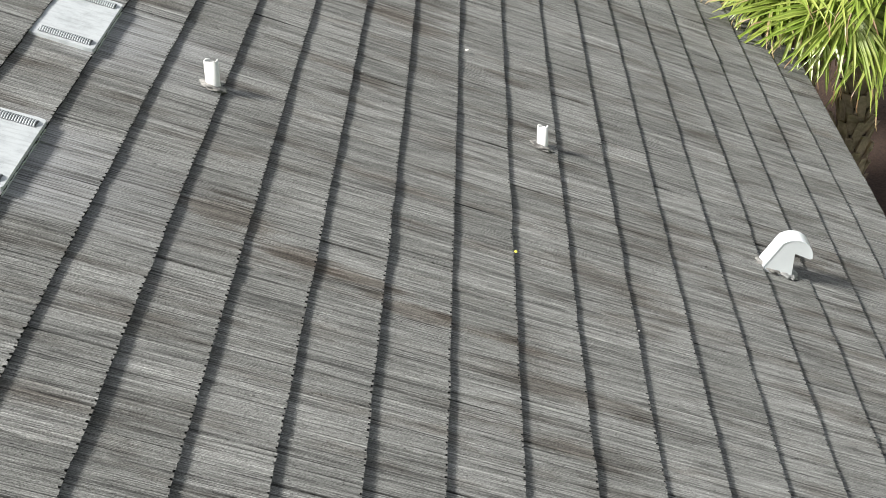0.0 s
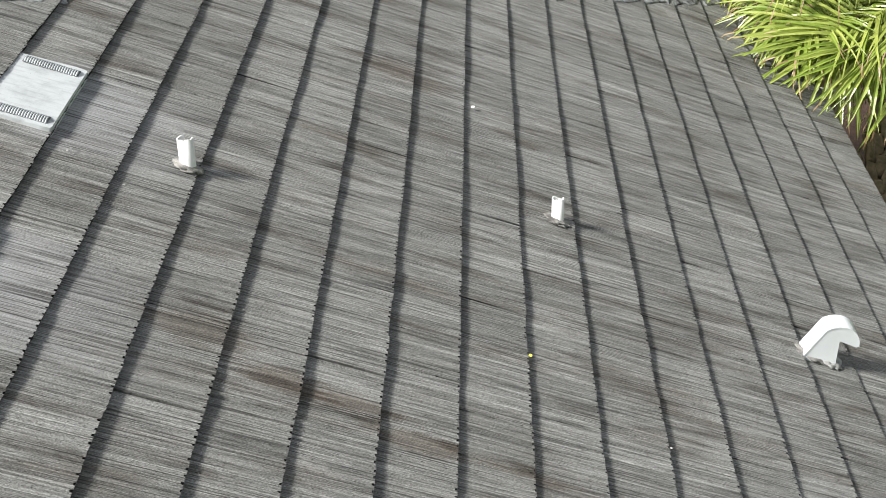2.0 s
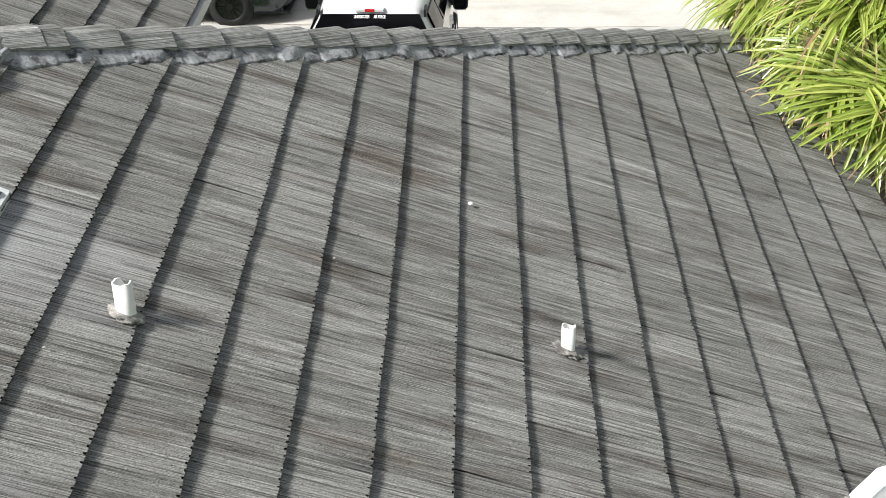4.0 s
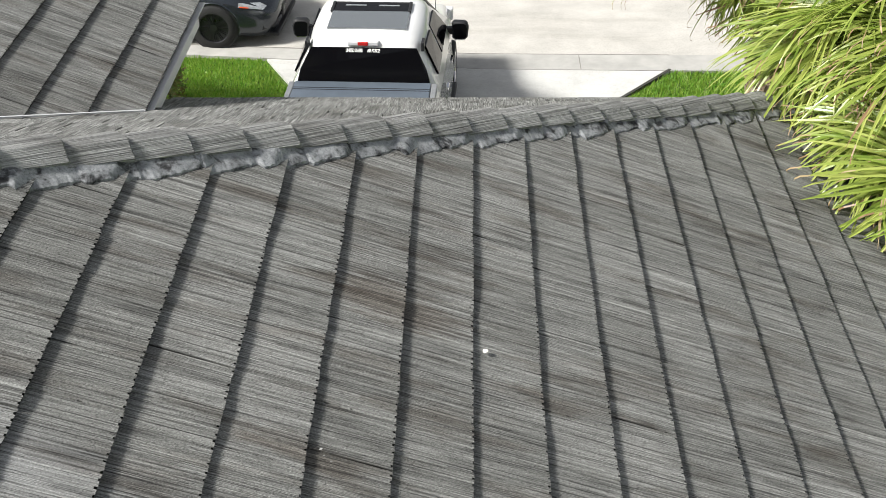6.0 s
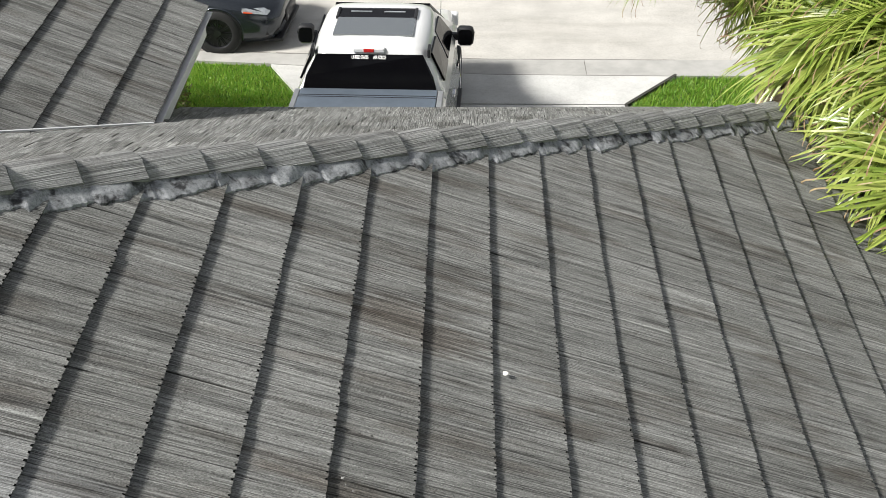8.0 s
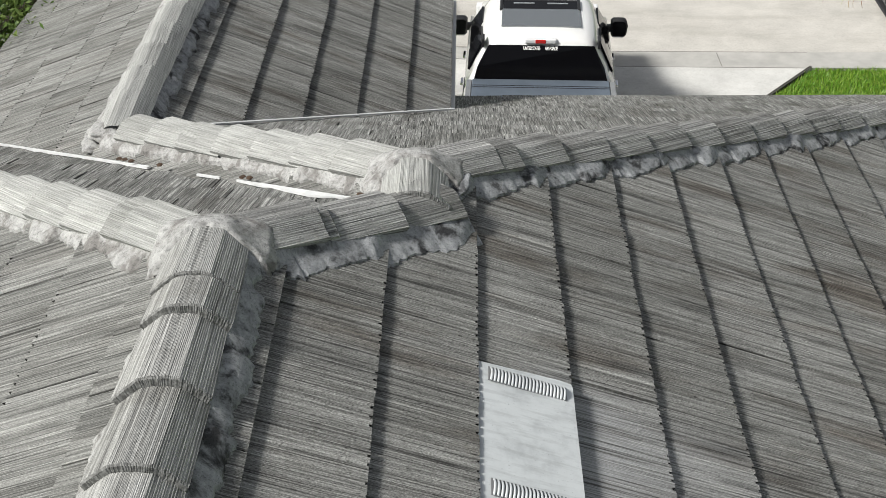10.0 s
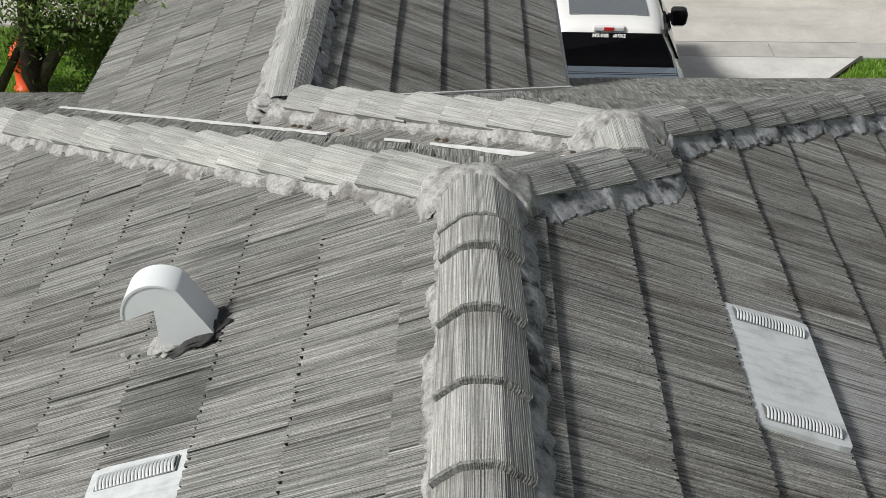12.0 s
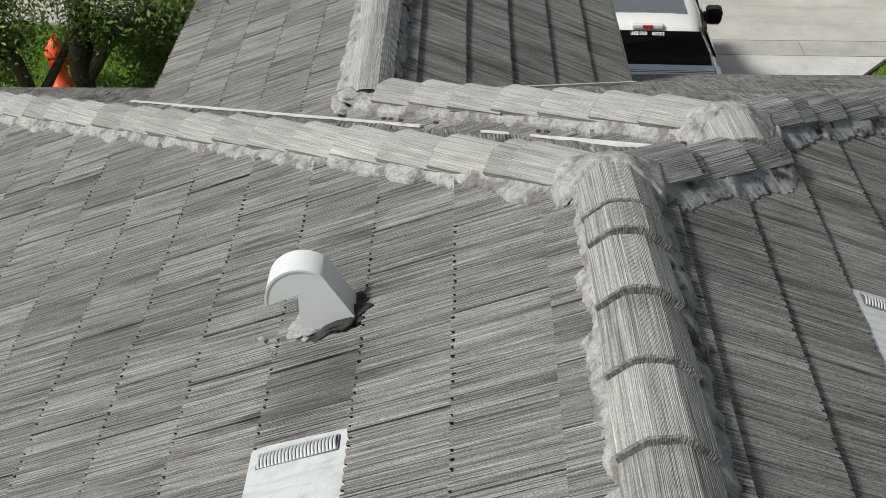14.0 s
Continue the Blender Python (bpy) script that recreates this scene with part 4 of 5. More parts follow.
for i, (x, y) in enumerate(((-4.55, 6.63), (-4.58, 6.66), (-5.19, 6.69), (-5.14, 6.68), (-5.5, 6.55), (-4.62, 6.75))):
    crumb("mortar_crumb", D, x, y, 0.006 + 0.003 * (i % 3), M_MORTAR, "crumb of pale mortar on the tiles", "crumb", 30 + i)
for i, (x, y) in enumerate(((-4.28, 9.28), (-4.32, 9.31), (-4.22, 9.2), (-3.5, 8.5), (-3.46, 8.46), (-4.02, 9.0), (-2.9, 7.9))):
    crumb("dead_leaf", F, x, y, 0.016, M_LEAF_DRY, "curled brown dead leaf in the valley", "leaf", 50 + i, 0.03)

def quad_bm(pts, thick):
    bm = bmesh.new()
    p = [Vector(q) for q in pts]
    n = (p[1] - p[0]).cross(p[-1] - p[0]).normalized() * thick
    a, b = [bm.verts.new(q + n) for q in p], [bm.verts.new(q - n) for q in p]
    bm.faces.new(a)
    bm.faces.new(b[::-1])
    for i in range(len(p)):
        j = (i + 1) % len(p)
        bm.faces.new((a[i], b[i], b[j], a[j]))
    bmesh.ops.recalc_face_normals(bm, faces=bm.faces)
    return bm


# ---- the front yard and the street ----
def sheet(name, outline, z0, z1, material, label, category="ground", kind="structure"):
    bm = bmesh.new()
    if area(outline) < 0:
        outline = outline[::-1]
    prism(bm, outline, lambda a, b, h: Vector((a, b, h)), z0, z1)
    ob = new(name, link_mesh(name, bm, material))
    return tagged(ob, label, category, kind=kind)


KERB_Y, ROAD_Y = 21.32, 21.86
KERB_LINE = [(120, 21.0), (3.0, 21.27), (0.0, 21.34), (-3.4, 21.74), (-9.0, 22.3), (-120, 35.0)]
ROAD_LINE = [(120, 21.6), (3.0, 21.85), (0.0, 21.90), (-3.4, 22.14), (-9.0, 22.65), (-120, 35.4)]
sheet("ground", [(-300, -300), (300, -300), (300, 300), (-300, 300)], -1.0, -0.03, M_LAWN, "green lawn ground", "ground")
sheet("road", ROAD_LINE[::-1] + [(120, 31.0), (-120, 44.0)], -0.2, 0.0, M_ROAD, "pale worn concrete street", "road")
kerb = sheet("kerb", KERB_LINE[::-1] + ROAD_LINE, -0.2, 0.02, M_KERB, "rolled concrete kerb and gutter", "kerb")
for x in (1.55, 5.2):
    part("joint", box_bm(x, x + 0.012, 21.32, 21.84, 0.0, 0.0225), M_GUTTER, kerb)
for p, q in zip(ROAD_LINE[1:], ROAD_LINE[2:-1]):
    part("gutter_line", quad_bm([(p[0], p[1] - 0.006, 0.02), (q[0], q[1] - 0.006, 0.02), (q[0], q[1] + (0.03 if q[0] < -1 else 0.008), 0.02), (p[0], p[1] + 0.008, 0.02)], 0.003), M_GUTTER, kerb)
apron = sheet("driveway_apron", [(-2.72, 20.36), (2.05, 20.30), (2.92, 21.25), (0.0, 21.33), (-3.42, 21.72)], -0.2, 0.018, M_DRIVE, "pale concrete driveway apron", "driveway")
drive = sheet("driveway", [(-2.72, EAVE_B - 0.45), (2.05, EAVE_B - 0.45), (2.05, 20.26), (-2.72, 20.32)], -0.2, 0.02, M_DRIVE, "pale concrete driveway slab", "driveway")
part("joint", box_bm(-2.72, 2.05, 20.27, 20.295, -0.01, 0.012), M_JOINT, drive)
for a, b in (((2.06, 20.29), (2.94, KERB_Y)), ((2.06, 15.0), (2.06, 20.29))):
    d = (Vector(b) - Vector(a)).normalized()
    s = Vector((-d.y, d.x)) * 0.025
    q = [(a[0] + s.x, a[1] + s.y), (a[0] - s.x, a[1] - s.y), (b[0] - s.x, b[1] - s.y), (b[0] + s.x, b[1] + s.y)]
    bm = bmesh.new()
    prism(bm, q if area(q) > 0 else q[::-1], lambda x, y, h: Vector((x, y, h)), -0.05, 0.024)
    part("edge_gap", bm, M_JOINT, drive)
sheet("planting_bed", [(3.0, 2.0), (9.5, 2.0), (9.5, 18.95), (3.0, 18.95)], -0.2, 0.01, M_SOIL, "red-brown bark mulch bed", "mulch")


def grass(name, outline, count, label, seed, hgt=0.07):
    """Lawn blades as one soft sheet of thin leaves."""
    rnd = np.random.default_rng(seed)
    xs, ys = [p[0] for p in outline], [p[1] for p in outline]
    verts, faces = [], []
    pts = rnd.uniform((min(xs), min(ys)), (max(xs), max(ys)), (count * 2, 2))
    k = 0
    for x, y in pts:
        inside = True
        for a, b in zip(outline, outline[1:] + outline[:1]):
            if (b[0] - a[0]) * (y - a[1]) - (b[1] - a[1]) * (x - a[0]) < 0:
                inside = False
                break
        if not inside:
            continue
        ang, lean, h, w = rnd.uniform(0, 6.283), rnd.uniform(0.0, 0.06), hgt * rnd.uniform(0.5, 1.2), rnd.uniform(0.006, 0.012)
        c, s = math.cos(ang), math.sin(ang)
        i = len(verts)
        lx, ly = lean * math.cos(ang * 3), lean * math.sin(ang * 3)
        verts += [(x - c * w, y - s * w, -0.03), (x + c * w, y + s * w, -0.03), (x + lx, y + ly, h - 0.03)]
        faces.append((i, i + 1, i + 2))
        k += 1
        if k >= count:
            break
    me = bpy.data.meshes.new(name)
    me.from_pydata(verts, [], faces)
    me.materials.append(M_GRASS)
    return tagged(new(name, me), label, "grass", kind="stuff")


grass("lawn_grass", [(2.12, 19.0), (6.5, 19.0), (6.5, KERB_Y - 0.02), (2.98, KERB_Y - 0.02), (2.12, 20.28)], 26000, "short bright green lawn beside the driveway", 1)
grass("lawn_grass", [(-5.6, 18.2), (-2.80, 18.2), (-2.80, 20.36), (-3.46, 21.72), (-5.6, 21.92)], 30000, "short bright green lawn between kerb and house", 2)
grass("lawn_grass", [(-15, 17.0), (-5.7, 17.0), (-5.7, 21.9), (-15, 22.8)], 40000, "rough green lawn under the tree", 3, 0.12)


# ---- vehicles ----
def loft(bm, rings, close=True):
    vs = [[bm.verts.new(p) for p in r] for r in rings]
    k = len(vs[0])
    for a, b in zip(vs, vs[1:]):
        for i in range(k if close else k - 1):
            j = (i + 1) % k
            bm.faces.new((a[i], a[j], b[j], b[i]))
    if close:
        bm.faces.new(vs[0][::-1])
        bm.faces.new(vs[-1])
    bmesh.ops.recalc_face_normals(bm, faces=bm.faces)
    return bm


def wheel(parent, x, y, r, w, axis_x, spokes=10, rim=M_RIM):
    """A wheel whose axle lies along X (axis_x) or Y of the parent."""
    turn = Matrix.Rotation(math.pi / 2, 4, "Y") if axis_x else Matrix.Rotation(-math.pi / 2, 4, "X")
    bm = bmesh.new()
    prof = [(r * 0.70, -w / 2), (r * 0.93, -w / 2), (r, -w / 2 + 0.03), (r, w / 2 - 0.03), (r * 0.93, w / 2), (r * 0.70, w / 2)]
    rings = [[(q * math.cos(a), q * math.sin(a), z) for q, z in prof] for a in [2 * math.pi * k / 40 for k in range(41)]]
    loft(bm, rings, False)
    tyre = part("wheel", bm, M_RUBBER, parent, "black tyre", True)
    tyre.matrix_basis = Matrix.Translation((x, y, r)) @ turn
    bm = bmesh.new()
    prof = [(r * 0.66, -w / 2 + 0.01), (r * 0.71, -w / 2), (r * 0.71, w / 2), (r * 0.66, w / 2 - 0.01), (r * 0.63, w / 2 - 0.06), (r * 0.63, -w / 2 + 0.06)]
    loft(bm, [[(q * math.cos(a), q * math.sin(a), z) for q, z in prof + prof[:1]] for a in [2 * math.pi * k / 40 for k in range(41)]], False)
    for k in range(spokes):
        for t in (-0.07, 0.07):
            a = 2 * math.pi * k / spokes
            p = [(r * 0.10 * math.cos(a + t * 3), r * 0.10 * math.sin(a + t * 3)), (r * 0.66 * math.cos(a + t - 0.03), r * 0.66 * math.sin(a + t - 0.03)), (r * 0.66 * math.cos(a + t + 0.03), r * 0.66 * math.sin(a + t + 0.03)), (r * 0.10 * math.cos(a + t * 3 + 0.2), r * 0.10 * math.sin(a + t * 3 + 0.2))]
            prism(bm, p if area(p) > 0 else p[::-1], lambda x_, y_, h: Vector((x_, y_, h)), -w / 2 + 0.02, w / 2 - 0.02)
    prism(bm, [(r * 0.16 * math.cos(2 * math.pi * k / 16), r * 0.16 * math.sin(2 * math.pi * k / 16)) for k in range(16)], lambda x_, y_, h: Vector((x_, y_, h)), -w / 2 + 0.015, w / 2 - 0.015)
    bmesh.ops.recalc_face_normals(bm, faces=bm.faces)
    part("rim", bm, rim, tyre, "dark multi-spoke alloy rim")
    return tyre


def quad_panel(name, pts, material, parent, label="", thick=0.012, bev=0.0):
    """A flat or bent pane set proud of a body, from its corners."""
    bm = bmesh.new()
    p = [Vector(q) for q in pts]
    n = (p[1] - p[0]).cross(p[-1] - p[0]).normalized() * thick
    a, b = [bm.verts.new(q + n) for q in p], [bm.verts.new(q - n) for q in p]
    bm.faces.new(a)
    bm.faces.new(b[::-1])
    for i in range(len(p)):
        j = (i + 1) % len(p)
        bm.faces.new((a[i], b[i], b[j], a[j]))
    bmesh.ops.recalc_face_normals(bm, faces=bm.faces)
    return part(name, bm, material, parent, label)


def pickup():
    t = thing("pickup_truck", pose(-1.515, 17.77, 0.015, 0, 0, -2.4), "white crew-cab pickup truck with dark bed cover on the driveway", "truck")

    def ring(y, hw, z0, z1, r=0.10, tuck=0.0):
        out = []
        for sx, sz, a0 in ((1, -1, -90), (1, 1, 0), (-1, 1, 90), (-1, -1, 180)):
            for k in range(5):
                a = radians(a0 + 22.5 * k)
                cx, cz = sx * (hw - r - (tuck if sz > 0 else 0)), (z1 - r if sz > 0 else z0 + r)
                out.append((cx + r * math.cos(a), y, cz + r * math.sin(a)))
        return out

    bm = bmesh.new()
    loft(bm, [ring(y, hw, z0, z1, 0.09, tk) for y, hw, z0, z1, tk in ((-1.78, 0.96, 0.62, 1.36, 0.03), (-1.72, 1.0, 0.5, 1.40, 0.03), (0.0, 1.01, 0.45, 1.40, 0.04), (0.1, 1.01, 0.45, 1.33, 0.05), (2.35, 1.01, 0.45, 1.32, 0.05), (2.6, 1.01, 0.45, 1.26, 0.10), (3.4, 0.99, 0.5, 1.16, 0.14), (3.66, 0.93, 0.55, 1.06, 0.14), (3.70, 0.90, 0.6, 1.0, 0.14))])
    part("body", bm, M_TRUCK, t, "", True)

    def cab(y, z, hw, hb, zb=1.30):
        r = 0.07
        return [(hb, y, zb), (hb * 0.55 + hw * 0.45, y, zb + (z - zb) * 0.45), (hw + 0.02, y, z - 0.10), (hw - 0.03, y, z - 0.035), (hw - r - 0.06, y, z), (hw * 0.5, y, z + 0.015), (0, y, z + 0.02), (-hw * 0.5, y, z + 0.015), (-hw + r + 0.06, y, z), (-hw + 0.03, y, z - 0.035), (-hw - 0.02, y, z - 0.10), (-hb * 0.55 - hw * 0.45, y, zb + (z - zb) * 0.45), (-hb, y, zb)]

    bm = bmesh.new()
    loft(bm, [cab(0.03, 1.42, 0.86, 0.95), cab(0.10, 1.62, 0.80, 0.96), cab(0.22, 1.88, 0.66, 0.965), cab(0.28, 1.925, 0.66, 0.97), cab(0.5, 1.945, 0.69, 0.975), cab(1.0, 1.955, 0.71, 0.98), cab(1.48, 1.953, 0.70, 0.98), cab(1.66, 1.935, 0.69, 0.98), cab(1.78, 1.89, 0.68, 0.98), cab(2.46, 1.36, 0.84, 0.97)])
    part("cab", bm, M_TRUCK, t, "", True)
    glass = quad_panel("rear_window", [(-0.855, 0.015, 1.415), (0.855, 0.015, 1.415), (0.80, 0.075, 1.62), (0.665, 0.195, 1.865), (-0.665, 0.195, 1.865), (-0.80, 0.075, 1.62)], M_TINT, t, "black tinted rear window")
    bm = bmesh.new()
    for a, b in (((-0.17, 1.50), (0.17, 1.495)), ((0.17, 1.495), (0.155, 1.76))):
        d = Vector((b[0] - a[0], 0.29 * (b[1] - a[1]), b[1] - a[1]))
        tube(bm, [(a[0] + 0.04, 0.015 + (a[1] - 1.415) * 0.40 - 0.012, a[1]), (b[0] + 0.04, 0.015 + (b[1] - 1.415) * 0.40 - 0.012, b[1])], (0.006, 0.006), 6)
    part("slider_frame", bm, M_CHROME, glass, "thin bright slider frame")
    for sg in (-1, 1):
        for y0, y1 in ((0.34, 0.94), (1.02, 1.60)):
            quad_panel("side_window", [(sg * 0.922, y0, 1.45), (sg * 0.926, y1 + (0.28 if y1 > 1.5 else 0), 1.45), (sg * (0.765 if y1 > 1.5 else 0.772), y1, 1.80), (sg * 0.755, y0 + 0.06, 1.80)], M_TINT, t, "dark side glass", 0.014)
        # upright trailer mirror: rounded shell, dark glass set in, bright lower rim
        bm = bmesh.new()
        shell = [(-0.105, -0.10), (-0.07, -0.135), (0.07, -0.135), (0.11, -0.09), (0.125, 0.04), (0.10, 0.115), (0.06, 0.135), (-0.08, 0.135), (-0.115, 0.10)]
        loft(bm, [[(sg * (1.115 + k * p), y, 1.345 + k * q) for p, q in shell] for y, k in ((1.96, 0.94), (1.975, 1.0), (2.05, 1.0), (2.11, 0.82), (2.14, 0.5))])
        m = part("mirror", bm, M_BLACK, t, "large black tow mirror", True)
        part("mirror_glass", quad_bm([(sg * (1.115 + 0.82 * p), 1.952, 1.345 + 0.82 * q) for p, q in shell], 0.004), M_TINT, m)
        part("mirror_rim", box_bm(sg * 1.115 - 0.07, sg * 1.115 + 0.07, 1.950, 1.962, 1.222, 1.236, 0.004), M_CHROME, m, "bright lower rim")
        part("mirror_arm", box_bm(min(sg * 0.90, sg * 1.04), max(sg * 0.90, sg * 1.04), 1.99, 2.08, 1.275, 1.375, 0.015), M_BLACK, m)
        for y in (0.62, 1.48):
            part("door_handle", box_bm(sg * 1.0 - 0.022 + sg * 0.02, sg * 1.0 + 0.022 + sg * 0.02, y, y + 0.17, 1.08, 1.125, 0.012), M_CHROME, t, "chrome door handle")
        part("running_board", box_bm(min(sg * 0.93, sg * 1.06), max(sg * 0.93, sg * 1.06), 0.1, 2.2, 0.40, 0.46, 0.015), M_BLACK, t, "black ribbed running board")
        part("roof_seam", box_bm(sg * 0.735 - 0.018, sg * 0.735 + 0.018, 0.24, 0.42, 1.80, 1.915, 0.008), M_BLACK, t, "black roof ditch cover")
        for y in (-0.88, 2.78):
            wheel(t, sg * 0.87, y, 0.41, 0.27, True, 6, M_CHROME)
        part("headlight", box_bm(sg * 0.78 - 0.15, sg * 0.78 + 0.15, 3.56, 3.70, 0.82, 1.02, 0.03), M_CLEAR, t)
        part("tail_lamp", box_bm(sg * 0.92 - 0.07, sg * 0.92 + 0.07, -1.80, -1.70, 0.88, 1.32, 0.02), M_RED, t)
    part("windscreen", quad_bm([(-0.64, 1.80, 1.885), (0.64, 1.80, 1.885), (0.80, 2.46, 1.39), (-0.80, 2.46, 1.39)], 0.014), M_TINT, t)
    part("bed_cover", box_bm(-0.86, 0.86, -1.66, -0.03, 1.43, 1.500, 0.012), M_VINYL, t, "grey-blue folding bed cover")
    for sg in (-1, 1):
        part("cover_rail", box_bm(sg * 0.90 - 0.035, sg * 0.90 + 0.035, -1.66, -0.03, 1.40, 1.490, 0.01), M_RAIL, t, "grey bed rail")
    for y in (-0.22, -0.27, -0.85):
        part("cover_seam", box_bm(-0.855, 0.855, y - 0.006, y + 0.006, 1.498, 1.5035), M_BLACK, t)
    part("sunroof", box_bm(-0.51, 0.51, 0.54, 1.10, 1.955, 1.982, 0.008), M_SUNROOF, t, "panoramic sunroof glass, front pane open")
    part("sunroof_opening", box_bm(-0.49, 0.49, 1.10, 1.37, 1.955, 1.979, 0.004), M_TINT, t, "open sunroof well")
    part("sunroof_rail", box_bm(-0.50, 0.50, 1.37, 1.41, 1.950, 1.986, 0.010), M_BLACK, t)
    for sg in (-1, 1):
        part("sunroof_rail", box_bm(sg * 0.51 - 0.03, sg * 0.51 + 0.01, 1.08, 1.41, 1.950, 1.992, 0.008), M_BLACK, t)
        part("sunroof_deflector", box_bm(sg * 0.22 - 0.14, sg * 0.22 + 0.14, 1.27, 1.29, 1.976, 1.992, 0.004), M_LENS, t)
    lamp = part("brake_lamp", box_bm(-0.21, 0.19, 0.185, 0.26, 1.885, 1.945, 0.015), M_CLEAR, t, "clear third brake lamp")
    part("red_lens", box_bm(-0.075, 0.055, 0.178, 0.24, 1.893, 1.940, 0.006), M_RED, lamp, "red lens")
    for text, x in (("UNITED STATES", -0.225), ("AIR FORCE", 0.045)):
        cu = bpy.data.curves.new("lettering", "FONT")
        cu.body, cu.size, cu.extrude, cu.offset = text, 0.062, 0.001, 0.0016
        cu.space_character = 0.86
        tmp = bpy.data.objects.new("tmp", cu)
        me = bpy.data.meshes.new_from_object(tmp)
        bpy.data.objects.remove(tmp)
        me.materials.clear()
        me.materials.append(M_WHITE)
        ob = new("lettering", me)
        ob.parent = glass
        ob.matrix_basis = Matrix.Translation((x, 0.148, 1.822)) @ Matrix.Rotation(radians(50), 4, "X") @ Matrix.Scale(0.54 if x < 0 else 0.60, 4, (1, 0, 0))
        tagged(ob, "white rear window lettering")
    bm = tube(bmesh.new(), [(0.72, 2.7, 1.2), (0.74, 2.66, 1.75)], (0.006, 0.003), 6)
    part("antenna", bm, M_BLACK, t)
    part("front_bumper", box_bm(-0.95, 0.95, 3.58, 3.80, 0.45, 0.72, 0.05), M_CHROME, t)
    part("rear_bumper", box_bm(-0.95, 0.95, -1.95, -1.74, 0.48, 0.68, 0.04), M_CHROME, t)
    part("grille", box_bm(-0.6, 0.6, 3.63, 3.73, 0.72, 0.98, 0.02), M_BLACK, t)
    return t


pickup()


def sedan(place, paint, label):
    """A low saloon, its nose along +X."""
    t = thing("sedan", place, label, "car", "parked cars")

    def section(x, z0, zs, zt, hw, hs, crown):
        pts = []
        for s in (1, -1):
            q = [(hw * 0.90, z0), (hw * 0.985, z0 + 0.12), (hw, z0 + (zs - z0) * 0.45), (hw * 0.975, z0 + (zs - z0) * 0.8), (hw * 0.93, zs), (hs + (hw * 0.93 - hs) * 0.4, zs + (zt - zs) * 0.6), (hs, zt), (hs * 0.6, zt + crown * 0.7), (hs * 0.25, zt + crown)]
            if s < 0:
                q = [(-a, b) for a, b in q[::-1]]
            pts += [(x, a, b) for a, b in q]
        return pts

    st = [(1.0, 0.36, 0.50, 0.56, 0.52, 0.40, 0.02), (0.96, 0.26, 0.55, 0.64, 0.66, 0.46, 0.03), (0.86, 0.20, 0.62, 0.72, 0.80, 0.52, 0.04), (0.70, 0.18, 0.70, 0.77, 0.90, 0.60, 0.04), (0.45, 0.18, 0.80, 0.83, 0.955, 0.70, 0.045), (0.0, 0.19, 0.87, 0.89, 0.965, 0.76, 0.045), (-0.55, 0.19, 0.90, 0.955, 0.96, 0.78, 0.05), (-0.85, 0.19, 0.91, 1.06, 0.955, 0.72, 0.05), (-1.5, 0.19, 0.93, 1.36, 0.955, 0.58, 0.05), (-2.4, 0.19, 0.94, 1.42, 0.955, 0.56, 0.05), (-3.0, 0.19, 0.96, 1.32, 0.955, 0.56, 0.05), (-3.6, 0.2, 0.98, 1.08, 0.94, 0.62, 0.04), (-4.0, 0.24, 0.92, 1.02, 0.86, 0.6, 0.03), (-4.1, 0.34, 0.80, 0.9, 0.76, 0.5, 0.02)]
    bm = loft(bmesh.new(), [section(*q) for q in st])
    part("body", bm, paint, t, "", True)
    for sg in (-1, 1):
        for x in (0.0, -2.98):
            wheel(t, x, sg * 0.875, 0.365, 0.25, False, 12)
            bm = bmesh.new()
            loft(bm, [[(x + q * math.cos(a), sg * w, 0.355 + q * math.sin(a)) for q, w in ((0.375, 0.93), (0.415, 0.968), (0.43, 0.94))] for a in [math.pi * (k / 16 * 1.16 - 0.08) for k in range(17)]], False)
            part("wheel_arch", bm, paint, t, "", True)
            part("wheel_well", prism(bmesh.new(), [(x + 0.40 * math.cos(2 * math.pi * k / 24), 0.355 + 0.40 * math.sin(2 * math.pi * k / 24)) for k in range(24)], lambda a, b, h: Vector((a, h, b)), min(sg * 0.70, sg * 0.962), max(sg * 0.70, sg * 0.962)), M_BLACK, t)
        lamp = part("headlight", quad_bm([(0.42, sg * 0.935, 0.70), (0.80, sg * 0.825, 0.635), (0.84, sg * 0.72, 0.665), (0.74, sg * 0.74, 0.725), (0.42, sg * 0.905, 0.765)], 0.018), M_LENS, t, "swept clear headlight")
        part("indicator", quad_bm([(0.44, sg * 0.937, 0.70), (0.58, sg * 0.90, 0.68), (0.58, sg * 0.895, 0.695), (0.44, sg * 0.93, 0.72)], 0.022), M_ORANGE, lamp, "amber corner")
        part("side_intake", quad_bm([(0.76, sg * 0.84, 0.30), (0.93, sg * 0.67, 0.30), (0.94, sg * 0.63, 0.45), (0.80, sg * 0.81, 0.47)], 0.02), M_BLACK, t)
        quad_panel("side_window", [(-1.0, sg * 0.885, 0.97), (-2.9, sg * 0.885, 1.0), (-2.7, sg * 0.64, 1.33), (-1.6, sg * 0.66, 1.33)], M_TINT, t)
        part("door_mirror", box_bm(-1.05, -0.88, min(sg * 0.93, sg * 1.08), max(sg * 0.93, sg * 1.08), 0.95, 1.08, 0.03), paint, t)
    part("windscreen", quad_bm([(-0.72, -0.70, 1.03), (-0.72, 0.70, 1.03), (-1.42, 0.56, 1.36), (-1.42, -0.56, 1.36)], 0.03), M_TINT, t)
    gr = part("grille", box_bm(0.92, 1.02, -0.36, 0.36, 0.33, 0.56, 0.03), M_BLACK, t, "black oval grille with bright surround")
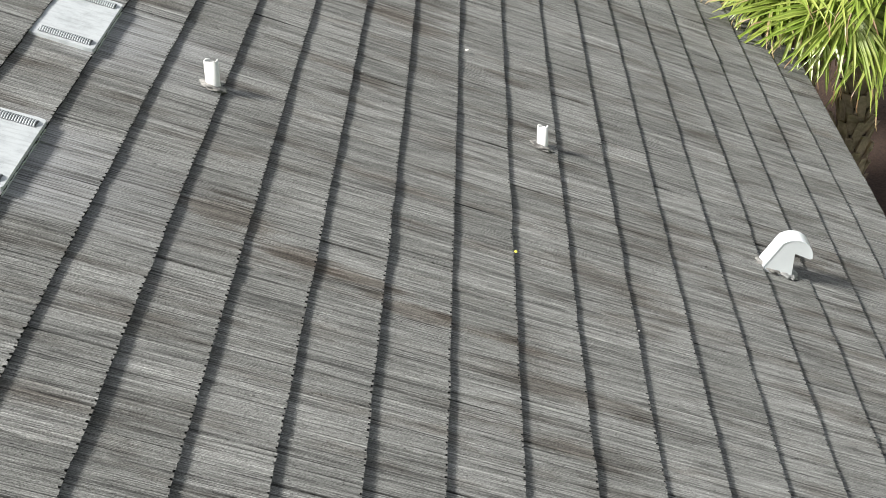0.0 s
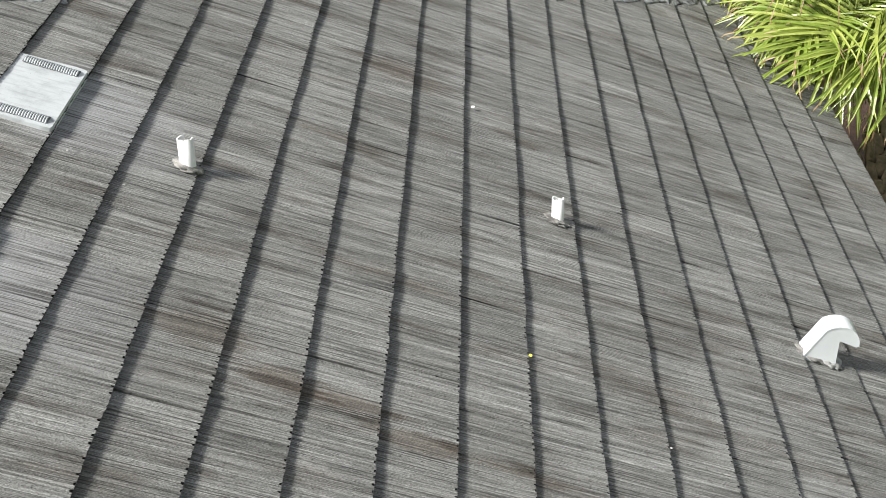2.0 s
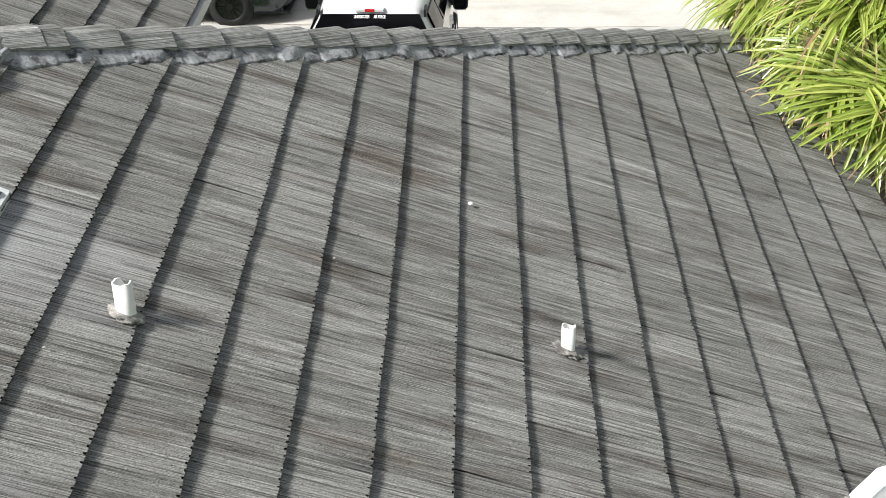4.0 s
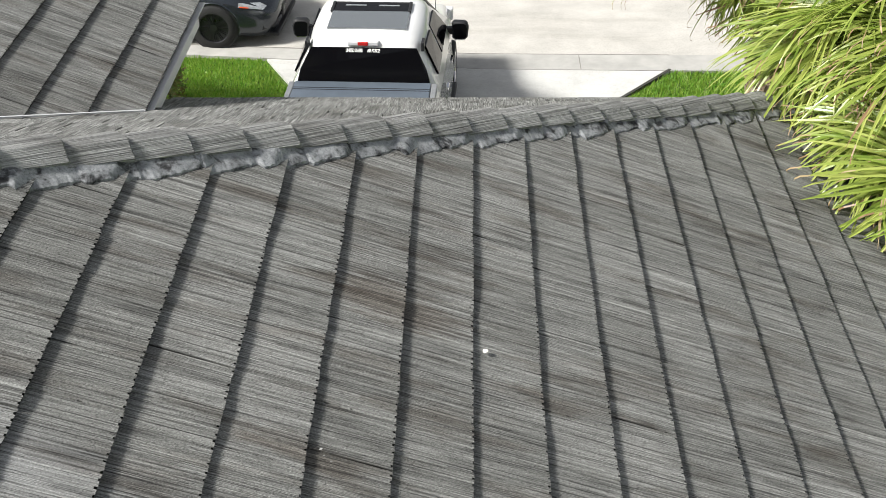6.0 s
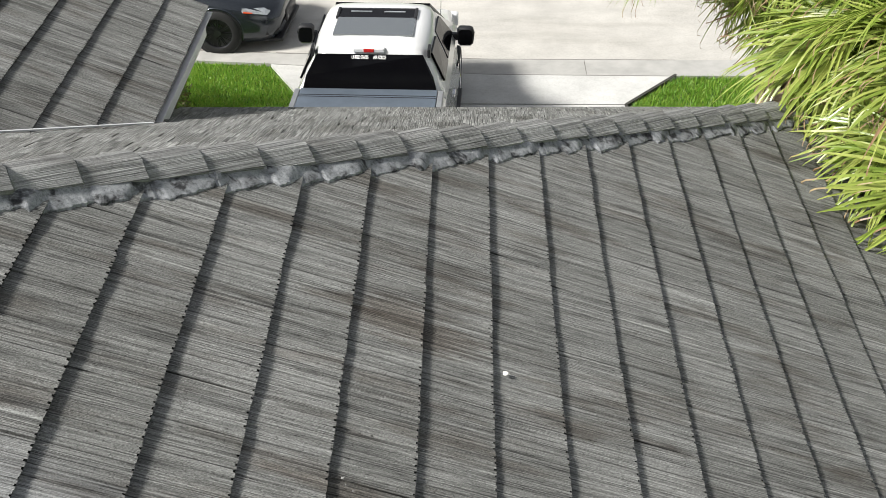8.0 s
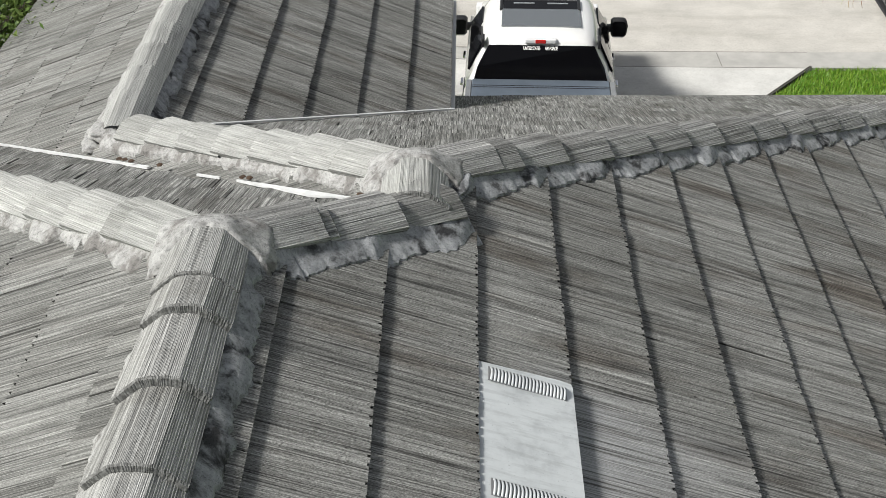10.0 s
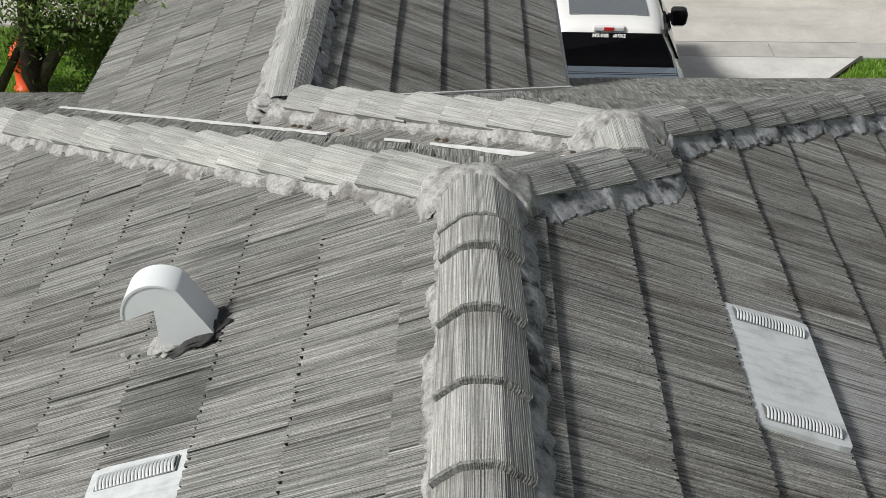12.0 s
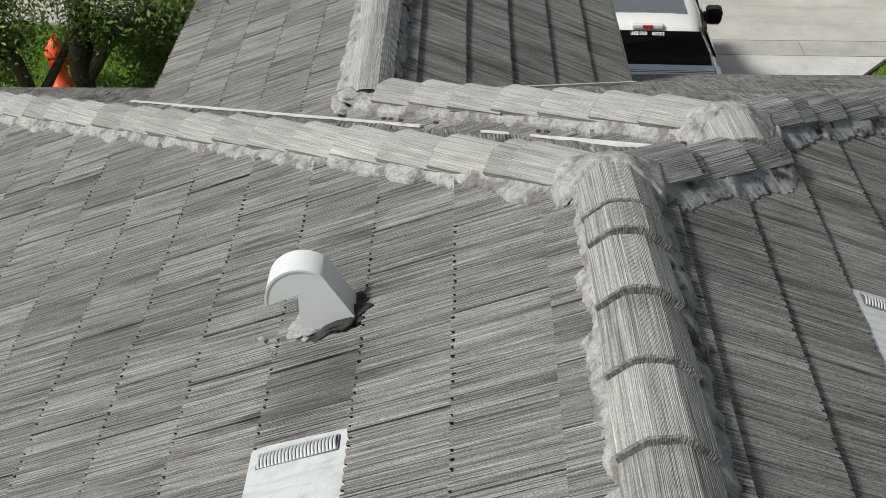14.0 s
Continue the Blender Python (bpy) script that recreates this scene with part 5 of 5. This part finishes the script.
    for k in range(9):
        part("grille_bar", box_bm(0.99, 1.03, -0.30 + k * 0.075, -0.29 + k * 0.075, 0.36, 0.54), M_CHROME, gr)
    part("splitter", box_bm(0.62, 1.0, -0.72, 0.72, 0.14, 0.20, 0.02), M_BLACK, t)
    return t


sedan(pose(-4.24, 23.12, 0, 0, 0, -4), M_CAR, "dark grey saloon car parked at the kerb")
sedan(pose(5.55, 23.35, 0, 0, 0, 178), M_SILVER, "silver saloon car parked at the kerb")


# ---- plants ----
def fan_leaf(bm, seed, radius):
    """A costapalmate blade: pleated segments from a hub, splitting and drooping at their tips. X points away from the stalk."""
    rnd = random.Random(seed)
    n = 62
    for i in range(n):
        a = radians(-146 + 292 * (i + 0.5) / n) + rnd.uniform(-0.025, 0.025)
        r = radius * (1.0 - 0.20 * abs(a / radians(146)) ** 2) * rnd.uniform(0.82, 1.12)
        wid = radius * rnd.uniform(0.034, 0.046)
        droop = rnd.uniform(0.1, 0.75)
        c, s = math.cos(a), math.sin(a)
        cur = 0.15 * radius * math.cos(a)
        bend = rnd.gauss(0, 0.07)
        rows = []
        for f, wf in ((0.02, 0.12), (0.22, 0.75), (0.42, 1.0), (0.60, 0.86), (0.76, 0.62), (0.89, 0.36), (1.0, 0.04)):
            d = r * f * (1 - 0.10 * droop * max(0, f - 0.5))
            z = 0.12 * radius * f - droop * radius * 1.15 * max(0, f - 0.40) ** 2 - cur * f * f * 0.7
            sway = (bend * f * f + rnd.uniform(-0.008, 0.008) * f) * radius
            p = Vector((d * c - s * sway, d * s + c * sway, z))
            q = Vector((-s, c, 0)) * wid * wf * 0.5
            fold = Vector((0, 0, (0.55 if f < 0.5 else 0.3) * wid * wf))
            rows.append((bm.verts.new(p - q), bm.verts.new(p - fold), bm.verts.new(p + q)))
        dry = 1 if rnd.random() < 0.02 else 0
        for k, (p, q) in enumerate(zip(rows, rows[1:])):
            for f in ((p[0], p[1], q[1], q[0]), (p[1], p[2], q[2], q[1])):
                bm.faces.new(f).material_index = 1 if dry and k > 2 else 0
        if rnd.random() < 0.38:
            # withered tip, curled down and back
            tip = rows[-1][1].co.copy()
            back = rows[-2][1].co.copy()
            w = Vector((-s, c, 0)) * rnd.uniform(0.004, 0.007) * radius
            out = (tip - back).normalized()
            line = [back.lerp(tip, 0.35), tip, tip + (out * 0.03 + Vector((0, 0, -0.035))) * radius, tip + (out * rnd.uniform(-0.02, 0.04) + Vector((0, 0, -0.085))) * radius]
            lift = Vector((0, 0, 0.004))
            strip_v = [(bm.verts.new(p - w * k + lift), bm.verts.new(p + w * k + lift)) for p, k in zip(line, (0.9, 1.0, 0.8, 0.2))]
            for p, q in zip(strip_v, strip_v[1:]):
                bm.faces.new((p[0], p[1], q[1], q[0])).material_index = 1


LEAVES = []
for k in range(5):
    bm = bmesh.new()
    fan_leaf(bm, 70 + k, 1.0)
    LEAVES.append(link_mesh("blade", bm, M_PALM))
    LEAVES[-1].materials.append(M_PALM_DRY)


def fan_palm(x, y, height, r, fronds, label, seed, reach=1.0, blade=0.95, drop=90, base_z=0.0, long_fronds=()):
    rnd = random.Random(seed)
    th = thing("fan_palm", pose(x, y, base_z), label, "palm tree", "fan palms")
    bm = tube(bmesh.new(), [(0, 0, -0.1), (0.02, 0.01, height * 0.5), (0, 0, height * 0.93), (0, 0, height + 0.1)], (r * 1.1, r, r * 0.95, r * 0.5), 14)
    part("trunk", bm, M_TRUNK, th, "", True)
    rows = int(height / 0.16)
    for j in range(rows):
        z = 0.1 + j * 0.16
        for k in range(7):
            a = 2 * math.pi * (k + 0.5 * (j % 2)) / 7 + rnd.uniform(-0.1, 0.1)
            L, w, out = rnd.uniform(0.22, 0.34), rnd.uniform(0.045, 0.07), rnd.uniform(0.05, 0.13)
            bm = bmesh.new()
            q = [(-w * 1.5, 0, -0.05), (w * 1.5, 0, -0.05), (w, out * 0.5, L * 0.55), (w * 0.7, out, L), (-w * 0.7, out, L), (-w, out * 0.5, L * 0.55)]
            f = [bm.verts.new((p[0], p[1], p[2])) for p in q]
            g = [bm.verts.new((p[0] * 0.9, p[1] - 0.03, p[2])) for p in q]
            for i0, i1, i2, i3 in ((0, 1, 2, 5), (5, 2, 3, 4)):
                bm.faces.new((f[i0], f[i1], f[i2], f[i3]))
                bm.faces.new((g[i3], g[i2], g[i1], g[i0]))
            for i0, i1 in ((1, 2), (2, 3), (3, 4), (4, 5), (5, 0)):
                bm.faces.new((f[i1], f[i0], g[i0], g[i1]))
            ob = part("boot", bm, M_BOOT, th)
            ob.matrix_basis = Matrix.Rotation(a, 4, "Z") @ Matrix.Translation((0, r * 0.95, z))
    for i in range(fronds + len(long_fronds)):
        a = i * 2.39996 + rnd.uniform(-0.25, 0.25)
        e = radians(74 - drop * min(1, i / (fronds - 1)) ** 0.85 + rnd.uniform(-8, 8))
        L = reach * rnd.uniform(0.75, 1.1)
        if i >= fronds:
            a, e, L = long_fronds[i - fronds]
        start = Vector((0, 0, height - 0.25 + 0.35 * (1 - i / fronds)))
        d = Vector((math.cos(a) * math.cos(e), math.sin(a) * math.cos(e), math.sin(e)))
        end = start + d * L + Vector((0, 0, -0.10 * L * L))
        mid = start + d * L * 0.5 + Vector((0, 0, 0.03))
        st = part("frond", tube(bmesh.new(), [start, mid, end], (0.026, 0.017, 0.012), 6), M_PALM, th)
        dd = (end - mid).normalized()
        dd = (dd + Vector((0, 0, -0.25))).normalized()
        side = Vector((0, 0, 1)).cross(dd).normalized()
        up = dd.cross(side)
        m = Matrix((dd, side, up)).transposed().to_4x4()
        m.translation = end
        m = m @ Matrix.Rotation(rnd.uniform(-0.5, 0.5), 4, "X") @ Matrix.Scale(blade * rnd.uniform(0.88, 1.1), 4)
        lf = LEAVES[rnd.randrange(5)]
        o1 = new("blade", lf)
        o1.parent = st
        o1.matrix_basis = m
    return th


fan_palm(4.08, 12.2, 4.1, 0.16, 52, "bright green fan palm with shaggy booted trunk beside the eave", 5, 0.90, 0.95, 88, 0.0,
         ((radians(202), radians(4), 1.10), (radians(220), radians(2), 1.08), (radians(238), radians(0), 1.0), (radians(188), radians(9), 1.1)))
fan_palm(3.72, 13.3, 4.3, 0.16, 50, "bright green fan palm with dry leaf tips beside the eave", 6, 0.95, 1.0, 92)
fan_palm(2.90, 15.35, 4.45, 0.17, 44, "tall fan palm with pale booted trunk on the lawn", 7, 0.46, 0.80, 135, 0.0, ((radians(-168), radians(4), 1.15),))


def broadleaf(x, y, limbs, crowns, leaves, leaf, label, name, seed, mat, size):
    """A tree or shrub: tapered limbs and a crown of many small leaves in uneven clumps."""
    rnd = np.random.default_rng(seed)
    th = thing(name, pose(x, y, 0), label, "tree" if name == "tree" else "shrub")
    for i, (pts, rad) in enumerate(limbs):
        part("trunk" if i == 0 else "limb", tube(bmesh.new(), pts, rad, 10), M_BARK, th, "", True)
    verts, faces = [], []
    for cx, cy, cz, rx, ry, rz, w in crowns:
        clumps = rnd.normal(0, 0.5, (max(6, int(48 * w)), 3))
        for k in range(int(leaves * w)):
            c = clumps[rnd.integers(len(clumps))]
            p = c + rnd.normal(0, 0.12, 3)
            p = np.array((cx + p[0] * rx, cy + p[1] * ry, cz + p[2] * rz))
            if p[2] < 0.03:
                continue
            d = rnd.normal(0, 1, 3)
            d /= np.linalg.norm(d)
            e = np.cross(d, rnd.normal(0, 1, 3))
            e /= np.linalg.norm(e)
            s = size * rnd.uniform(0.6, 1.3)
            i = len(verts)
            verts += [tuple(p - d * s), tuple(p + e * s * 0.38), tuple(p + d * s), tuple(p - e * s * 0.38)]
            faces.append((i, i + 1, i + 2, i + 3))
    me = bpy.data.meshes.new("crown")
    me.from_pydata(verts, [], faces)
    me.materials.append(mat)
    ob = new("crown", me)
    ob.parent = th
    tagged(ob, kind="stuff")
    return th


broadleaf(-8.1, 15.6, [
    ([(0, 0, -0.1), (0.05, 0, 1.2), (-0.03, 0, 2.4), (0.1, 0.05, 3.8), (0.3, 0.2, 5.0)], (0.20, 0.16, 0.14, 0.10, 0.05)),
    ([(-0.45, 0.1, -0.1), (-0.55, 0.1, 1.4), (-0.75, 0.0, 2.5), (-1.1, -0.1, 3.4), (-1.6, -0.1, 4.4)], (0.10, 0.09, 0.075, 0.06, 0.03)),
    ([(0, 0, 2.3), (0.5, -0.1, 3.0), (1.2, -0.2, 3.5), (1.9, -0.2, 4.0)], (0.09, 0.06, 0.045, 0.02)),
    ([(-0.6, 0.05, 2.0), (-0.1, 0.2, 2.8), (0.0, 0.3, 3.6)], (0.06, 0.04, 0.02)),
    ([(-0.75, 0, 2.5), (-1.4, 0.1, 2.7), (-2.0, 0.2, 3.2)], (0.05, 0.035, 0.02)),
], [(0, 0, 4.6, 2.6, 2.2, 1.3, 1.0), (-1.6, 0.1, 3.45, 1.4, 1.0, 1.1, 1.0), (1.0, 0.2, 3.2, 1.3, 1.0, 0.9, 0.75)], 34000, 0, "dark-barked broadleaf tree with glossy leaves beside the house", "tree", 41, M_TREE_LEAF, 0.032)
broadleaf(-7.2, 16.6, [([(0, 0, -0.1), (0.1, 0, 0.8), (0.3, 0.1, 1.6)], (0.05, 0.04, 0.02))], [(0.2, 0, 1.6, 1.4, 1.1, 1.1, 1.0)], 32000, 0, "leafy green shrub below the tree", "shrub", 42, M_TREE_LEAF, 0.03)
broadleaf(-9.7, 16.8, [([(0, 0, -0.1), (0.1, 0, 0.8), (0.2, 0.1, 1.5)], (0.05, 0.04, 0.02))], [(0.0, 0, 0.7, 1.4, 1.1, 0.5, 1.0)], 26000, 0, "leafy green shrub under the tree", "shrub", 43, M_TREE_LEAF, 0.03)
broadleaf(-4.62, 20.1, [([(0, 0, -0.1), (0, 0, 0.9)], (0.03, 0.01))], [(0, -0.3, 0.7, 0.30, 0.9, 0.9, 1.0)], 5000, 0, "browning columnar hedge shrub beside the house", "shrub", 44, M_SHRUB, 0.035)


def hydrant(x, y):
    th = thing("fire_hydrant", pose(x, y, -0.03) @ Matrix.Scale(1.2, 4), "orange-red fire hydrant on the verge", "hydrant")
    bm = bmesh.new()
    prof = [(0.0, 0.0), (0.15, 0.0), (0.15, 0.04), (0.11, 0.05), (0.10, 0.42), (0.14, 0.43), (0.14, 0.47), (0.12, 0.50), (0.10, 0.58), (0.05, 0.64), (0.0, 0.66)]
    loft(bm, [[(r * math.cos(a), r * math.sin(a), z) for r, z in prof] for a in [2 * math.pi * k / 24 for k in range(25)]], False)
    part("barrel", bm, M_ORANGE, th, "", True)
    for a in (0, math.pi / 2, math.pi):
        bm = tube(bmesh.new(), [(0.08, 0, 0.36), (0.18, 0, 0.36)], (0.055, 0.06), 12)
        ob = part("outlet", bm, M_ORANGE, th)
        ob.matrix_basis = Matrix.Rotation(a - math.pi / 2, 4, "Z")
    part("bolt", tube(bmesh.new(), [(0, 0, 0.64), (0, 0, 0.71)], (0.02, 0.02), 5), M_ORANGE, th)
    return th


hydrant(-10.06, 20.2)


def scrap(x, y, z):
    th = thing("gutter_scrap", pose(x, y, z, 0, 20, 25), "broken white plastic gutter scrap at the eave", "scrap")
    part("plate", box_bm(-0.06, 0.06, -0.045, 0.045, 0, 0.008, 0.003), M_PVC, th)
    part("lip", box_bm(0.052, 0.060, -0.045, 0.045, 0.006, 0.05, 0.002), M_PVC, th)
    return th


scrap(3.16, 11.42, A.top(3.05, 0) - 0.02)
